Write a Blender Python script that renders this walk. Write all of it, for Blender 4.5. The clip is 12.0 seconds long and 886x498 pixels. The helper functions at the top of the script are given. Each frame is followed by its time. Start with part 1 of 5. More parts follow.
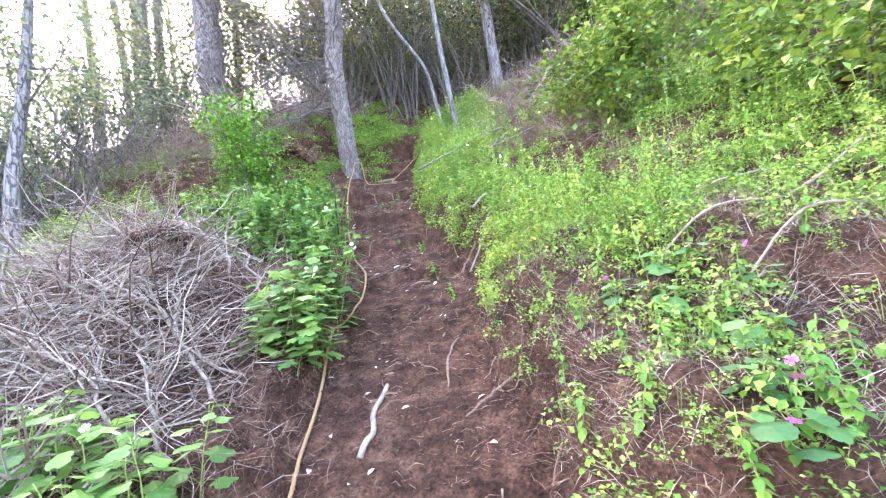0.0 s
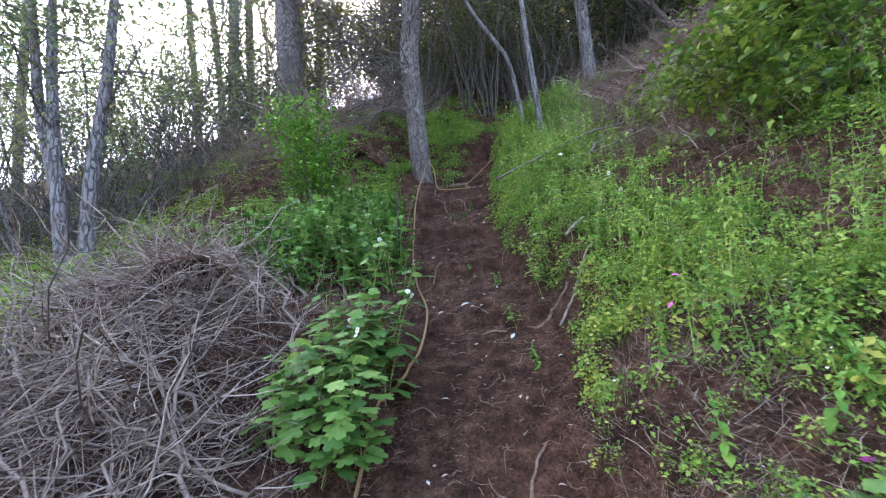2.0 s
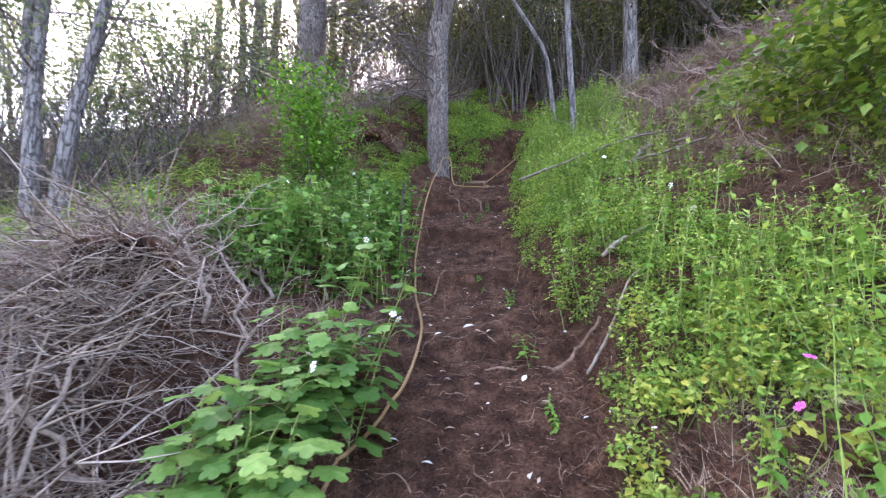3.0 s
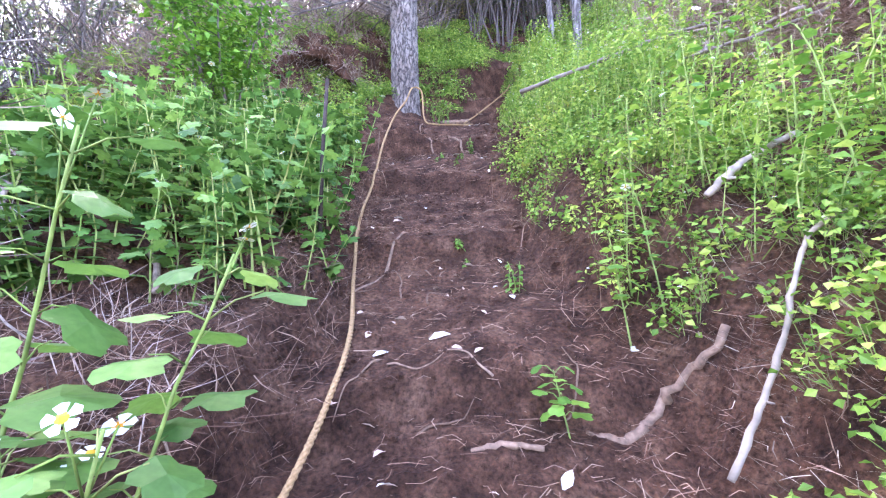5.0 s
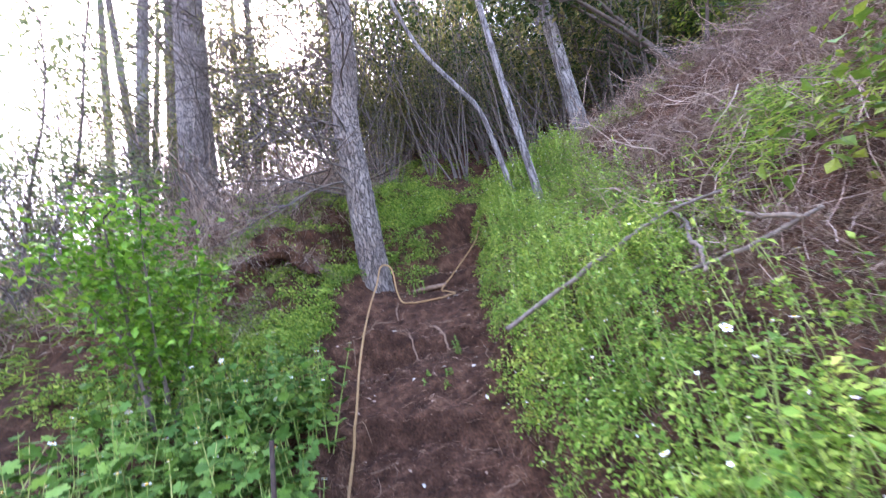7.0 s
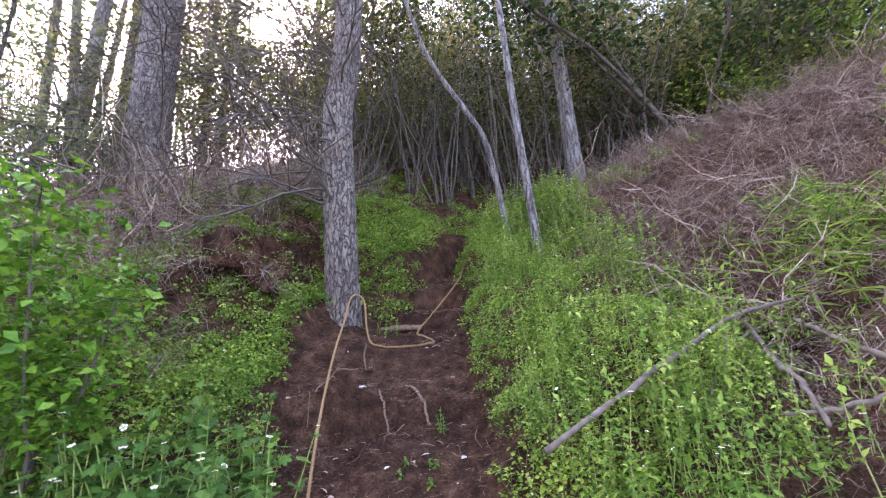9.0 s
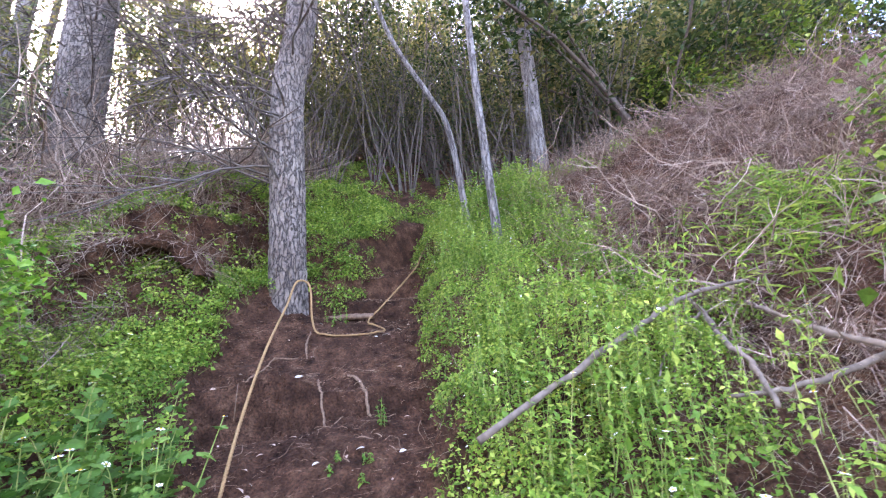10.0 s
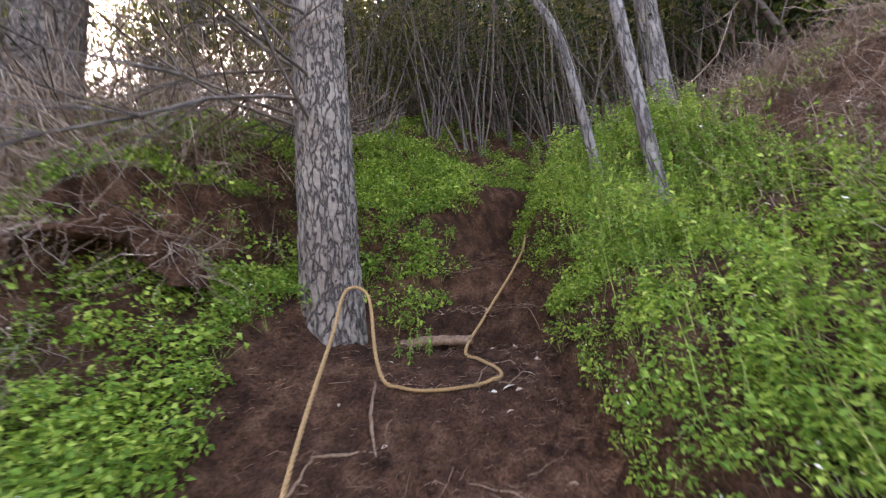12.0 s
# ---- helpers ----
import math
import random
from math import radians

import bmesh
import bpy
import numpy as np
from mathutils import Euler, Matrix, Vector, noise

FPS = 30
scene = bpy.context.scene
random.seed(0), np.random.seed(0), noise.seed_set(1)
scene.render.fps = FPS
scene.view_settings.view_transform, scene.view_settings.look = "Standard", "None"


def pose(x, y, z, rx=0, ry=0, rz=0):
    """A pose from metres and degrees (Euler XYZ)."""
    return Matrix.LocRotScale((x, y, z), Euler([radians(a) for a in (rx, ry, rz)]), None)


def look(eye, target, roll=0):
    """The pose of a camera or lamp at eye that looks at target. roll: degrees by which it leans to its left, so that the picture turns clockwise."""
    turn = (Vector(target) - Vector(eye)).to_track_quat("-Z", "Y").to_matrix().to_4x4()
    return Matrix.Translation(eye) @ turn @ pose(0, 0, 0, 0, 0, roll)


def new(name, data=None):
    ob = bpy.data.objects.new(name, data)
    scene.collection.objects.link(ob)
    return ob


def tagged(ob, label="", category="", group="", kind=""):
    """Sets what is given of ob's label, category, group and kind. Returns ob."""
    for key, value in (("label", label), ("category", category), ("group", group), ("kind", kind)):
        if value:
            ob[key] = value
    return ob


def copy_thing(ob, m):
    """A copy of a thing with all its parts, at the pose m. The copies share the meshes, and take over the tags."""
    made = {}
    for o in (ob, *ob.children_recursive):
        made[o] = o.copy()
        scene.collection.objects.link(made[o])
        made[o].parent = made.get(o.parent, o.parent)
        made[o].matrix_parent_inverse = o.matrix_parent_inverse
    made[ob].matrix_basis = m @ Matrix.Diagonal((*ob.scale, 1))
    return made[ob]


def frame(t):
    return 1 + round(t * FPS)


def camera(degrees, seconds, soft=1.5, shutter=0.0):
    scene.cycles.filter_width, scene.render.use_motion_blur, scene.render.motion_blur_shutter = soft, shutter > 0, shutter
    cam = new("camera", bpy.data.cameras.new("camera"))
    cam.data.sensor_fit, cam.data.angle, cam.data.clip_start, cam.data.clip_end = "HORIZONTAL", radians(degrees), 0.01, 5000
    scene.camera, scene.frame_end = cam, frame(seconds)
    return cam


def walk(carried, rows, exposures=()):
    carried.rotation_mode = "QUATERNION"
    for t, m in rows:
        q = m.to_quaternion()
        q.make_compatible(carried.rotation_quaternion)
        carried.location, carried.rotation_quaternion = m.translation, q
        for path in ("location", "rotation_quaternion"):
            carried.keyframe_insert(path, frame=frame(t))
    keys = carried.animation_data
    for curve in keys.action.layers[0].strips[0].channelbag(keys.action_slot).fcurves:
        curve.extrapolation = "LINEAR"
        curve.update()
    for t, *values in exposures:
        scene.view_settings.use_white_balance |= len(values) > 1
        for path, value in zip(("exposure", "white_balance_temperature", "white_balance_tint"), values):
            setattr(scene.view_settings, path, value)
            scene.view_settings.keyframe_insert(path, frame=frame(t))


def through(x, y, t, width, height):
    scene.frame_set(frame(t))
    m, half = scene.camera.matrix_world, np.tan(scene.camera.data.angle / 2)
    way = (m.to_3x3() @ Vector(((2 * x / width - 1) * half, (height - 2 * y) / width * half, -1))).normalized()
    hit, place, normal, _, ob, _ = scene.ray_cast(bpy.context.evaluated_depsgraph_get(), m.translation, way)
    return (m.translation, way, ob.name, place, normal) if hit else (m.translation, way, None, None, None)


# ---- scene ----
cam = camera(95.3, 12.0, 1.2, 0.2)
PATH = [
    (0, (0.053, 0.141, 1.434), (0.068, 2.128, 1.657), -9.1),
    (0.5, (0.117, 0.212, 1.533), (-0.006, 2.196, 1.752), -10.8),
    (1, (0.153, 0.329, 1.695), (-0.025, 2.306, 1.937), -9.6),
    (1.3, (0.132, 0.424, 1.721), (-0.047, 2.399, 1.981), -7.2),
    (1.5, (0.105, 0.503, 1.719), (-0.163, 2.441, 2.137), -4.1),
    (2, (0.022, 0.785, 1.817), (-0.31, 2.744, 2.052), -5.2),
    (2.5, (-0.03, 0.993, 1.832), (-0.403, 2.936, 2.124), -3.3),
    (3, (-0.037, 1.304, 1.943), (-0.422, 3.254, 2.162), 1.2),
    (3.2, (-0.021, 1.404, 1.975), (-0.295, 3.373, 2.192), 1.8),
    (4.8, (-0.168, 2.518, 2.033), (-0.462, 4.494, 2.117), -0.3),
    (5, (-0.162, 2.514, 1.995), (-0.452, 4.492, 2.043), 0.2),
    (5.5, (-0.1, 2.41, 2.281), (-0.267, 4.401, 2.363), -5.9),
    (6, (-0.013, 2.239, 2.482), (-0.171, 4.216, 2.739), -10.6),
    (6.5, (-0.056, 2.382, 2.537), (-0.183, 4.345, 2.896), -8.2),
    (7, (-0.094, 2.794, 2.925), (-0.271, 4.728, 3.404), -12.1),
    (7.2, (-0.122, 2.869, 2.984), (-0.36, 4.763, 3.579), -13.6),
    (8.8, (-0.43, 3.234, 3.323), (-0.405, 5.163, 3.85), -6.1),
    (9, (-0.431, 3.254, 3.317), (-0.366, 5.184, 3.837), -4.1),
    (9.5, (-0.398, 3.319, 3.261), (-0.257, 5.248, 3.77), 0.6),
    (10, (-0.281, 3.451, 3.247), (-0.072, 5.377, 3.743), -4.2),
    (10.1, (-0.292, 3.508, 3.228), (-0.085, 5.437, 3.717), -5.3),
    (10.5, (-0.278, 3.748, 3.119), (-0.133, 5.704, 3.512), -8.2),
    (11, (-0.31, 4.088, 3.476), (-0.342, 6.068, 3.756), -13.8),
    (11.5, (-0.433, 4.282, 3.545), (-0.596, 6.231, 3.961), -16.5),
    (12, (-0.688, 4.948, 3.697), (-0.677, 6.911, 4.078), -4.5),
]
EXPOSURES = [(0, 4.65, 6280, 22), (0.5, 4.2, 6280, 22), (1.4, 3.5, 6080, 18), (2.0, 3.25, 6080, 19), (2.5, 3.67, 6280, 23), (3.2, 3.67, 6480, 26), (4.8, 4.65, 6030, 34), (5.5, 4.7, 5980, 33),
             (6.5, 4.25, 6430, 28), (7.2, 3.95, 6280, 32), (8.8, 3.55, 6630, 32), (9.5, 4.1, 6580, 31), (10.5, 4.2, 6480, 29), (11.5, 3.88, 6530, 23), (12, 3.57, 7680, 26)]
walk(cam, [(t, look(eye, target, roll)) for t, eye, target, roll in PATH], EXPOSURES)

# ---- world and light ----
SUN_EL, SUN_AZ = radians(46), radians(-35)
world = bpy.data.worlds.new("world")
scene.world = world
world.use_nodes = True
wn = world.node_tree
sky = wn.nodes.new("ShaderNodeTexSky")
sky.sky_type, sky.sun_disc = "NISHITA", False
sky.sun_elevation, sky.sun_rotation = SUN_EL, SUN_AZ
sky.dust_density, sky.air_density = 2.2, 1.0
wn.nodes["Background"].inputs["Strength"].default_value = 0.15
wn.links.new(sky.outputs[0], wn.nodes["Background"].inputs["Color"])
sun_data = bpy.data.lights.new("sun", "SUN")
sun_data.energy, sun_data.angle, sun_data.color = 1.5, radians(14), (1.0, 0.95, 0.86)
sun = new("sun", sun_data)
SUN_WAY = Vector((math.sin(SUN_AZ) * math.cos(SUN_EL), math.cos(SUN_AZ) * math.cos(SUN_EL), math.sin(SUN_EL)))
sun.matrix_world = look(SUN_WAY * 60, (0, 0, 0))


# ---- materials ----
def material(name):
    m = bpy.data.materials.new(name)
    m.use_nodes = True
    return m, m.node_tree, m.node_tree.nodes["Principled BSDF"]


def node(tree, kind, **inputs):
    n = tree.nodes.new(kind)
    for key, value in inputs.items():
        n.inputs[key.replace("_", " ")].default_value = value
    return n


def ramp(tree, source, stops):
    n = tree.nodes.new("ShaderNodeValToRGB")
    while len(n.color_ramp.elements) < len(stops):
        n.color_ramp.elements.new(0.5)
    for e, (at, c) in zip(n.color_ramp.elements, stops):
        e.position, e.color = at, (*c, 1)
    tree.links.new(source, n.inputs[0])
    return n


def blend(tree, kind, fac, a, b):
    n = tree.nodes.new("ShaderNodeMix")
    n.data_type, n.blend_type = "RGBA", kind
    for value, slot in ((fac, n.inputs[0]), (a, n.inputs[6]), (b, n.inputs[7])):
        if isinstance(value, bpy.types.NodeSocket):
            tree.links.new(value, slot)
        else:
            slot.default_value = value
    return n.outputs[2]


def bumped(tree, bsdf, height, strength, distance=0.02):
    n = node(tree, "ShaderNodeBump", Strength=strength, Distance=distance)
    tree.links.new(height, n.inputs["Height"])
    tree.links.new(n.outputs[0], bsdf.inputs["Normal"])
    return n


def leaf_material(name, dark, mid, light, through=0.35, rough=0.45, patch=1.6, single=False):
    """A leaf: each one has its own shade, with wider patches of growth; light passes through it."""
    m, tree, bsdf = material(name)
    if single:
        rnd = tree.nodes.new("ShaderNodeObjectInfo").outputs["Random"]
    else:
        rnd = tree.nodes.new("ShaderNodeNewGeometry").outputs["Random Per Island"]
    col = ramp(tree, rnd, [(0.0, dark), (0.55, mid), (1.0, light)]).outputs[0]
    geo = tree.nodes.new("ShaderNodeNewGeometry")
    big = node(tree, "ShaderNodeTexNoise", Scale=patch, Detail=3.0)
    tree.links.new(geo.outputs["Position"], big.inputs["Vector"])
    shade = ramp(tree, big.outputs["Fac"], [(0.3, (0.62, 0.7, 0.55)), (0.7, (1.25, 1.15, 1.05))]).outputs[0]
    col = blend(tree, "MULTIPLY", 1.0, col, shade)
    fine = node(tree, "ShaderNodeTexNoise", Scale=90.0, Detail=2.0)
    tree.links.new(geo.outputs["Position"], fine.inputs["Vector"])
    veins = ramp(tree, fine.outputs["Fac"], [(0.3, (0.8, 0.82, 0.75)), (0.7, (1.15, 1.12, 1.1))]).outputs[0]
    col = blend(tree, "MULTIPLY", 0.7, col, veins)
    tree.links.new(col, bsdf.inputs["Base Color"])
    bsdf.inputs["Roughness"].default_value = rough
    bsdf.inputs["Specular IOR Level"].default_value = 0.28
    tr = tree.nodes.new("ShaderNodeBsdfTranslucent")
    tree.links.new(col, tr.inputs["Color"])
    mix = tree.nodes.new("ShaderNodeMixShader")
    mix.inputs[0].default_value = through
    tree.links.new(bsdf.outputs[0], mix.inputs[1])
    tree.links.new(tr.outputs[0], mix.inputs[2])
    tree.links.new(mix.outputs[0], tree.nodes["Material Output"].inputs["Surface"])
    return m


def twig_material(name, dark, mid, light, scale=30.0, rough=0.85):
    m, tree, bsdf = material(name)
    geo = tree.nodes.new("ShaderNodeNewGeometry")
    col = ramp(tree, geo.outputs["Random Per Island"], [(0.0, dark), (0.5, mid), (1.0, light)]).outputs[0]
    n = node(tree, "ShaderNodeTexNoise", Scale=scale, Detail=5.0)
    tree.links.new(geo.outputs["Position"], n.inputs["Vector"])
    v = ramp(tree, n.outputs["Fac"], [(0.3, (0.55, 0.55, 0.55)), (0.72, (1.25, 1.25, 1.25))]).outputs[0]
    tree.links.new(blend(tree, "MULTIPLY", 1.0, col, v), bsdf.inputs["Base Color"])
    bsdf.inputs["Roughness"].default_value = rough
    bsdf.inputs["Specular IOR Level"].default_value = 0.2
    bumped(tree, bsdf, n.outputs["Fac"], 0.5, 0.004)
    return m


def bark_material(name, dark, mid, light, scale=(24, 24, 6.5)):
    """Plated bark: grey plates, dark brown fissures between them, lichen-pale patches."""
    m, tree, bsdf = material(name)
    tc = tree.nodes.new("ShaderNodeTexCoord")
    mp = node(tree, "ShaderNodeMapping", Scale=scale)
    tree.links.new(tc.outputs["Object"], mp.inputs["Vector"])
    warp = node(tree, "ShaderNodeTexNoise", Scale=1.4, Detail=3.0)
    tree.links.new(mp.outputs[0], warp.inputs["Vector"])
    vec = blend(tree, "LINEAR_LIGHT", 0.7, mp.outputs[0], warp.outputs["Color"])
    vor = node(tree, "ShaderNodeTexVoronoi", Scale=1.0)
    vor.feature = "DISTANCE_TO_EDGE"
    tree.links.new(vec, vor.inputs["Vector"])
    fine = node(tree, "ShaderNodeTexNoise", Scale=34.0, Detail=6.0)
    tree.links.new(tc.outputs["Object"], fine.inputs["Vector"])
    wide = node(tree, "ShaderNodeTexNoise", Scale=2.3, Detail=3.0)
    tree.links.new(tc.outputs["Object"], wide.inputs["Vector"])
    plate = ramp(tree, fine.outputs["Fac"], [(0.25, mid), (0.75, light)]).outputs[0]
    stain = ramp(tree, wide.outputs["Fac"], [(0.35, (0.72, 0.66, 0.62)), (0.7, (1.1, 1.1, 1.08))]).outputs[0]
    plate = blend(tree, "MULTIPLY", 1.0, plate, stain)
    crack = ramp(tree, vor.outputs["Distance"], [(0.0, (0, 0, 0)), (0.04, (0.45, 0.45, 0.45)), (0.12, (1, 1, 1))]).outputs[0]
    tree.links.new(blend(tree, "MIX", crack, (*dark, 1), plate), bsdf.inputs["Base Color"])
    bsdf.inputs["Roughness"].default_value = 0.9
    h = blend(tree, "MULTIPLY", 0.6, crack, fine.outputs["Color"])
    bumped(tree, bsdf, h, 1.0, 0.035)
    return m


def soil_material():
    """Dark reddish-brown loam: damp and dry patches, crumbs, pale needle litter."""
    m, tree, bsdf = material("soil")
    geo = tree.nodes.new("ShaderNodeNewGeometry")
    pos = geo.outputs["Position"]

    def noise_of(scale, detail=5.0, rough=0.6):
        n = node(tree, "ShaderNodeTexNoise", Scale=scale, Detail=detail, Roughness=rough)
        tree.links.new(pos, n.inputs["Vector"])
        return n.outputs["Fac"]

    wide, mid, fine = noise_of(1.3), noise_of(9.0), noise_of(75.0, 6.0, 0.7)
    col = ramp(tree, mid, [(0.3, (0.03, 0.0132, 0.0074)), (0.52, (0.086, 0.041, 0.0225)), (0.75, (0.18, 0.098, 0.058))]).outputs[0]
    tint = ramp(tree, wide, [(0.3, (0.75, 0.72, 0.7)), (0.7, (1.2, 1.16, 1.12))]).outputs[0]
    col = blend(tree, "MULTIPLY", 1.0, col, tint)
    grit = ramp(tree, fine, [(0.32, (0.35, 0.32, 0.3)), (0.5, (0.95, 0.95, 0.95)), (0.64, (1.4, 1.35, 1.3)), (0.78, (2.2, 2.0, 1.8))]).outputs[0]
    col = blend(tree, "MULTIPLY", 1.0, col, grit)
    vor = node(tree, "ShaderNodeTexVoronoi", Scale=46.0)
    tree.links.new(pos, vor.inputs["Vector"])
    crumb = ramp(tree, vor.outputs["Distance"], [(0.0, (1, 1, 1)), (0.55, (0, 0, 0))]).outputs[0]
    tree.links.new(col, bsdf.inputs["Base Color"])
    bsdf.inputs["Roughness"].default_value = 0.95
    bsdf.inputs["Specular IOR Level"].default_value = 0.15
    h = blend(tree, "ADD", 0.6, fine, crumb)
    bumped(tree, bsdf, h, 1.0, 0.03)
    return m


def plain_material(name, dark, light, scale, rough=0.8, bump=0.4):
    m, tree, bsdf = material(name)
    tc = tree.nodes.new("ShaderNodeTexCoord")
    n = node(tree, "ShaderNodeTexNoise", Scale=scale, Detail=5.0)
    tree.links.new(tc.outputs["Object"], n.inputs["Vector"])
    tree.links.new(ramp(tree, n.outputs["Fac"], [(0.3, dark), (0.7, light)]).outputs[0], bsdf.inputs["Base Color"])
    bsdf.inputs["Roughness"].default_value = rough
    bsdf.inputs["Specular IOR Level"].default_value = 0.25
    bumped(tree, bsdf, n.outputs["Fac"], bump, 0.004)
    return m


SOIL = soil_material()
HERB = leaf_material("herb_leaf", (0.085, 0.175, 0.025), (0.195, 0.335, 0.047), (0.43, 0.52, 0.115), 0.42, 0.55)
HERB_YELLOW = leaf_material("yellowing_leaf", (0.15, 0.23, 0.035), (0.27, 0.34, 0.055), (0.46, 0.43, 0.08), 0.4)
NETTLE = leaf_material("broad_leaf", (0.045, 0.115, 0.02), (0.1, 0.215, 0.038), (0.2, 0.34, 0.072), 0.38, 0.6)
NETTLE_ONE = leaf_material("broad_leaf_single", (0.075, 0.165, 0.036), (0.14, 0.27, 0.058), (0.23, 0.37, 0.095), 0.42, 0.55, single=True)
MALLOW = leaf_material("round_leaf", (0.065, 0.165, 0.02), (0.135, 0.28, 0.04), (0.25, 0.39, 0.06), 0.38, 0.55, single=True)
ROUND = leaf_material("scalloped_leaf", (0.04, 0.1, 0.028), (0.07, 0.16, 0.04), (0.12, 0.23, 0.06), 0.25, 0.6, single=True)
OLIVE = leaf_material("olive_leaf", (0.07, 0.085, 0.028), (0.15, 0.155, 0.055), (0.30, 0.255, 0.11), 0.5, 0.55)
BUSH = leaf_material("bush_leaf", (0.06, 0.12, 0.018), (0.135, 0.215, 0.032), (0.29, 0.34, 0.055), 0.35, 0.45)
SHRUB = leaf_material("shrub_leaf", (0.05, 0.14, 0.015), (0.12, 0.28, 0.03), (0.24, 0.42, 0.05), 0.4, 0.4)
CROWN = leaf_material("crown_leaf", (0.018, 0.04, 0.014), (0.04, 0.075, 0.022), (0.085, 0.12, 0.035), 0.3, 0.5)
CROWN_PALE = leaf_material("pale_crown_leaf", (0.085, 0.12, 0.07), (0.15, 0.19, 0.10), (0.26, 0.28, 0.15), 0.5, 0.5)
STEM = twig_material("green_stem", (0.12, 0.18, 0.03), (0.2, 0.27, 0.06), (0.3, 0.3, 0.1), 40)
PETAL = plain_material("white_petal", (0.75, 0.75, 0.7), (0.85, 0.85, 0.8), 60, 0.6, 0.1)
POLLEN = plain_material("orange_flower_heart", (0.7, 0.32, 0.02), (0.8, 0.45, 0.03), 200, 0.8, 0.5)
MAGENTA = plain_material("magenta_petal", (0.55, 0.04, 0.35), (0.7, 0.1, 0.5), 80, 0.6, 0.1)
DEADWOOD = twig_material("grey_dead_twig", (0.07, 0.046, 0.031), (0.2, 0.143, 0.1), (0.42, 0.33, 0.25), 40)
DRYSTEM = twig_material("dry_brown_twig", (0.12, 0.075, 0.052), (0.265, 0.18, 0.132), (0.45, 0.34, 0.262), 40)
STRAW = twig_material("straw", (0.14, 0.09, 0.058), (0.29, 0.205, 0.135), (0.48, 0.38, 0.27), 30)
NEEDLE = twig_material("needle_litter", (0.08, 0.038, 0.022), (0.2, 0.108, 0.064), (0.38, 0.24, 0.155), 60)
DARKTWIG = twig_material("dark_live_twig", (0.045, 0.035, 0.029), (0.105, 0.084, 0.068), (0.21, 0.175, 0.145), 20)
ROOT = twig_material("root_bark", (0.12, 0.068, 0.04), (0.19, 0.115, 0.07), (0.27, 0.17, 0.11), 60)
LOGWOOD = twig_material("weathered_branch", (0.105, 0.08, 0.058), (0.155, 0.12, 0.09), (0.22, 0.175, 0.13), 25)
PALEWOOD = twig_material("bleached_branch", (0.19, 0.14, 0.095), (0.27, 0.21, 0.15), (0.36, 0.29, 0.21), 25)
BARK = bark_material("pine_bark", (0.045, 0.033, 0.026), (0.14, 0.109, 0.088), (0.265, 0.222, 0.184), (27, 27, 8))
BARK_FAR = bark_material("smooth_bark", (0.07, 0.058, 0.05), (0.15, 0.13, 0.115), (0.27, 0.25, 0.23), (22, 22, 4))
ROPE = plain_material("rope_fibre", (0.22, 0.125, 0.052), (0.37, 0.225, 0.098), 150, 0.85, 0.6)
DRYLEAF = plain_material("dry_leaf", (0.30, 0.19, 0.13), (0.52, 0.38, 0.28), 30, 0.8)
PALELEAF = plain_material("bleached_leaf", (0.42, 0.37, 0.29), (0.6, 0.55, 0.46), 30, 0.7)
IRON = plain_material("rusty_stake", (0.02, 0.013, 0.009), (0.05, 0.032, 0.022), 60, 0.85)


# ---- mesh helpers ----
rng = np.random.default_rng(7)


class Shape:
    """A small template: corner array, faces, a material number for each face."""

    def __init__(self, v, faces, mats=None):
        self.v = np.array(v, float).reshape(-1, 3)
        self.faces = [tuple(f) for f in faces]
        self.mats = list(mats) if mats is not None else [0] * len(self.faces)

    def moved(self, m, mat=None):
        m = np.array(m)
        return Shape(self.v @ m[:3, :3].T + m[:3, 3], self.faces, self.mats if mat is None else [mat] * len(self.faces))


def joined(shapes):
    v, faces, mats, n = [], [], [], 0
    for s in shapes:
        v.append(s.v)
        faces += [tuple(i + n for i in f) for f in s.faces]
        mats += s.mats
        n += len(s.v)
    return Shape(np.concatenate(v), faces, mats)


def spread(groups, name, materials, smooth=False):
    """One mesh out of templates, each repeated at many poses (n x 4 x 4)."""
    vs, loops, sizes, mats, base = [], [], [], [], 0
    for shape, poses in groups:
        k, n = len(poses), len(shape.v)
        if not k:
            continue
        vs.append((np.einsum("kij,nj->kni", poses[:, :3, :3], shape.v) + poses[:, None, :3, 3]).reshape(-1, 3))
        flat = np.array([i for f in shape.faces for i in f])
        loops.append((flat[None] + (base + n * np.arange(k))[:, None]).ravel())
        sizes.append(np.tile([len(f) for f in shape.faces], k))
        mats.append(np.tile(shape.mats, k))
        base += n * k
    vs, loops, sizes, mats = (np.concatenate(a) for a in (vs, loops, sizes, mats))
    me = bpy.data.meshes.new(name)
    me.vertices.add(len(vs))
    me.vertices.foreach_set("co", vs.ravel().astype(np.float32))
    me.loops.add(len(loops))
    me.loops.foreach_set("vertex_index", loops.astype(np.int32))
    me.polygons.add(len(sizes))
    me.polygons.foreach_set("loop_start", np.r_[0, np.cumsum(sizes)[:-1]].astype(np.int32))
    for m in materials:
        me.materials.append(m)
    me.polygons.foreach_set("material_index", mats.astype(np.int32))
    me.polygons.foreach_set("use_smooth", np.full(len(sizes), smooth))
    me.update(calc_edges=True)
    return me


def mesh_of(shape, name, materials, smooth=False):
    return spread([(shape, np.eye(4)[None])], name, materials, smooth)


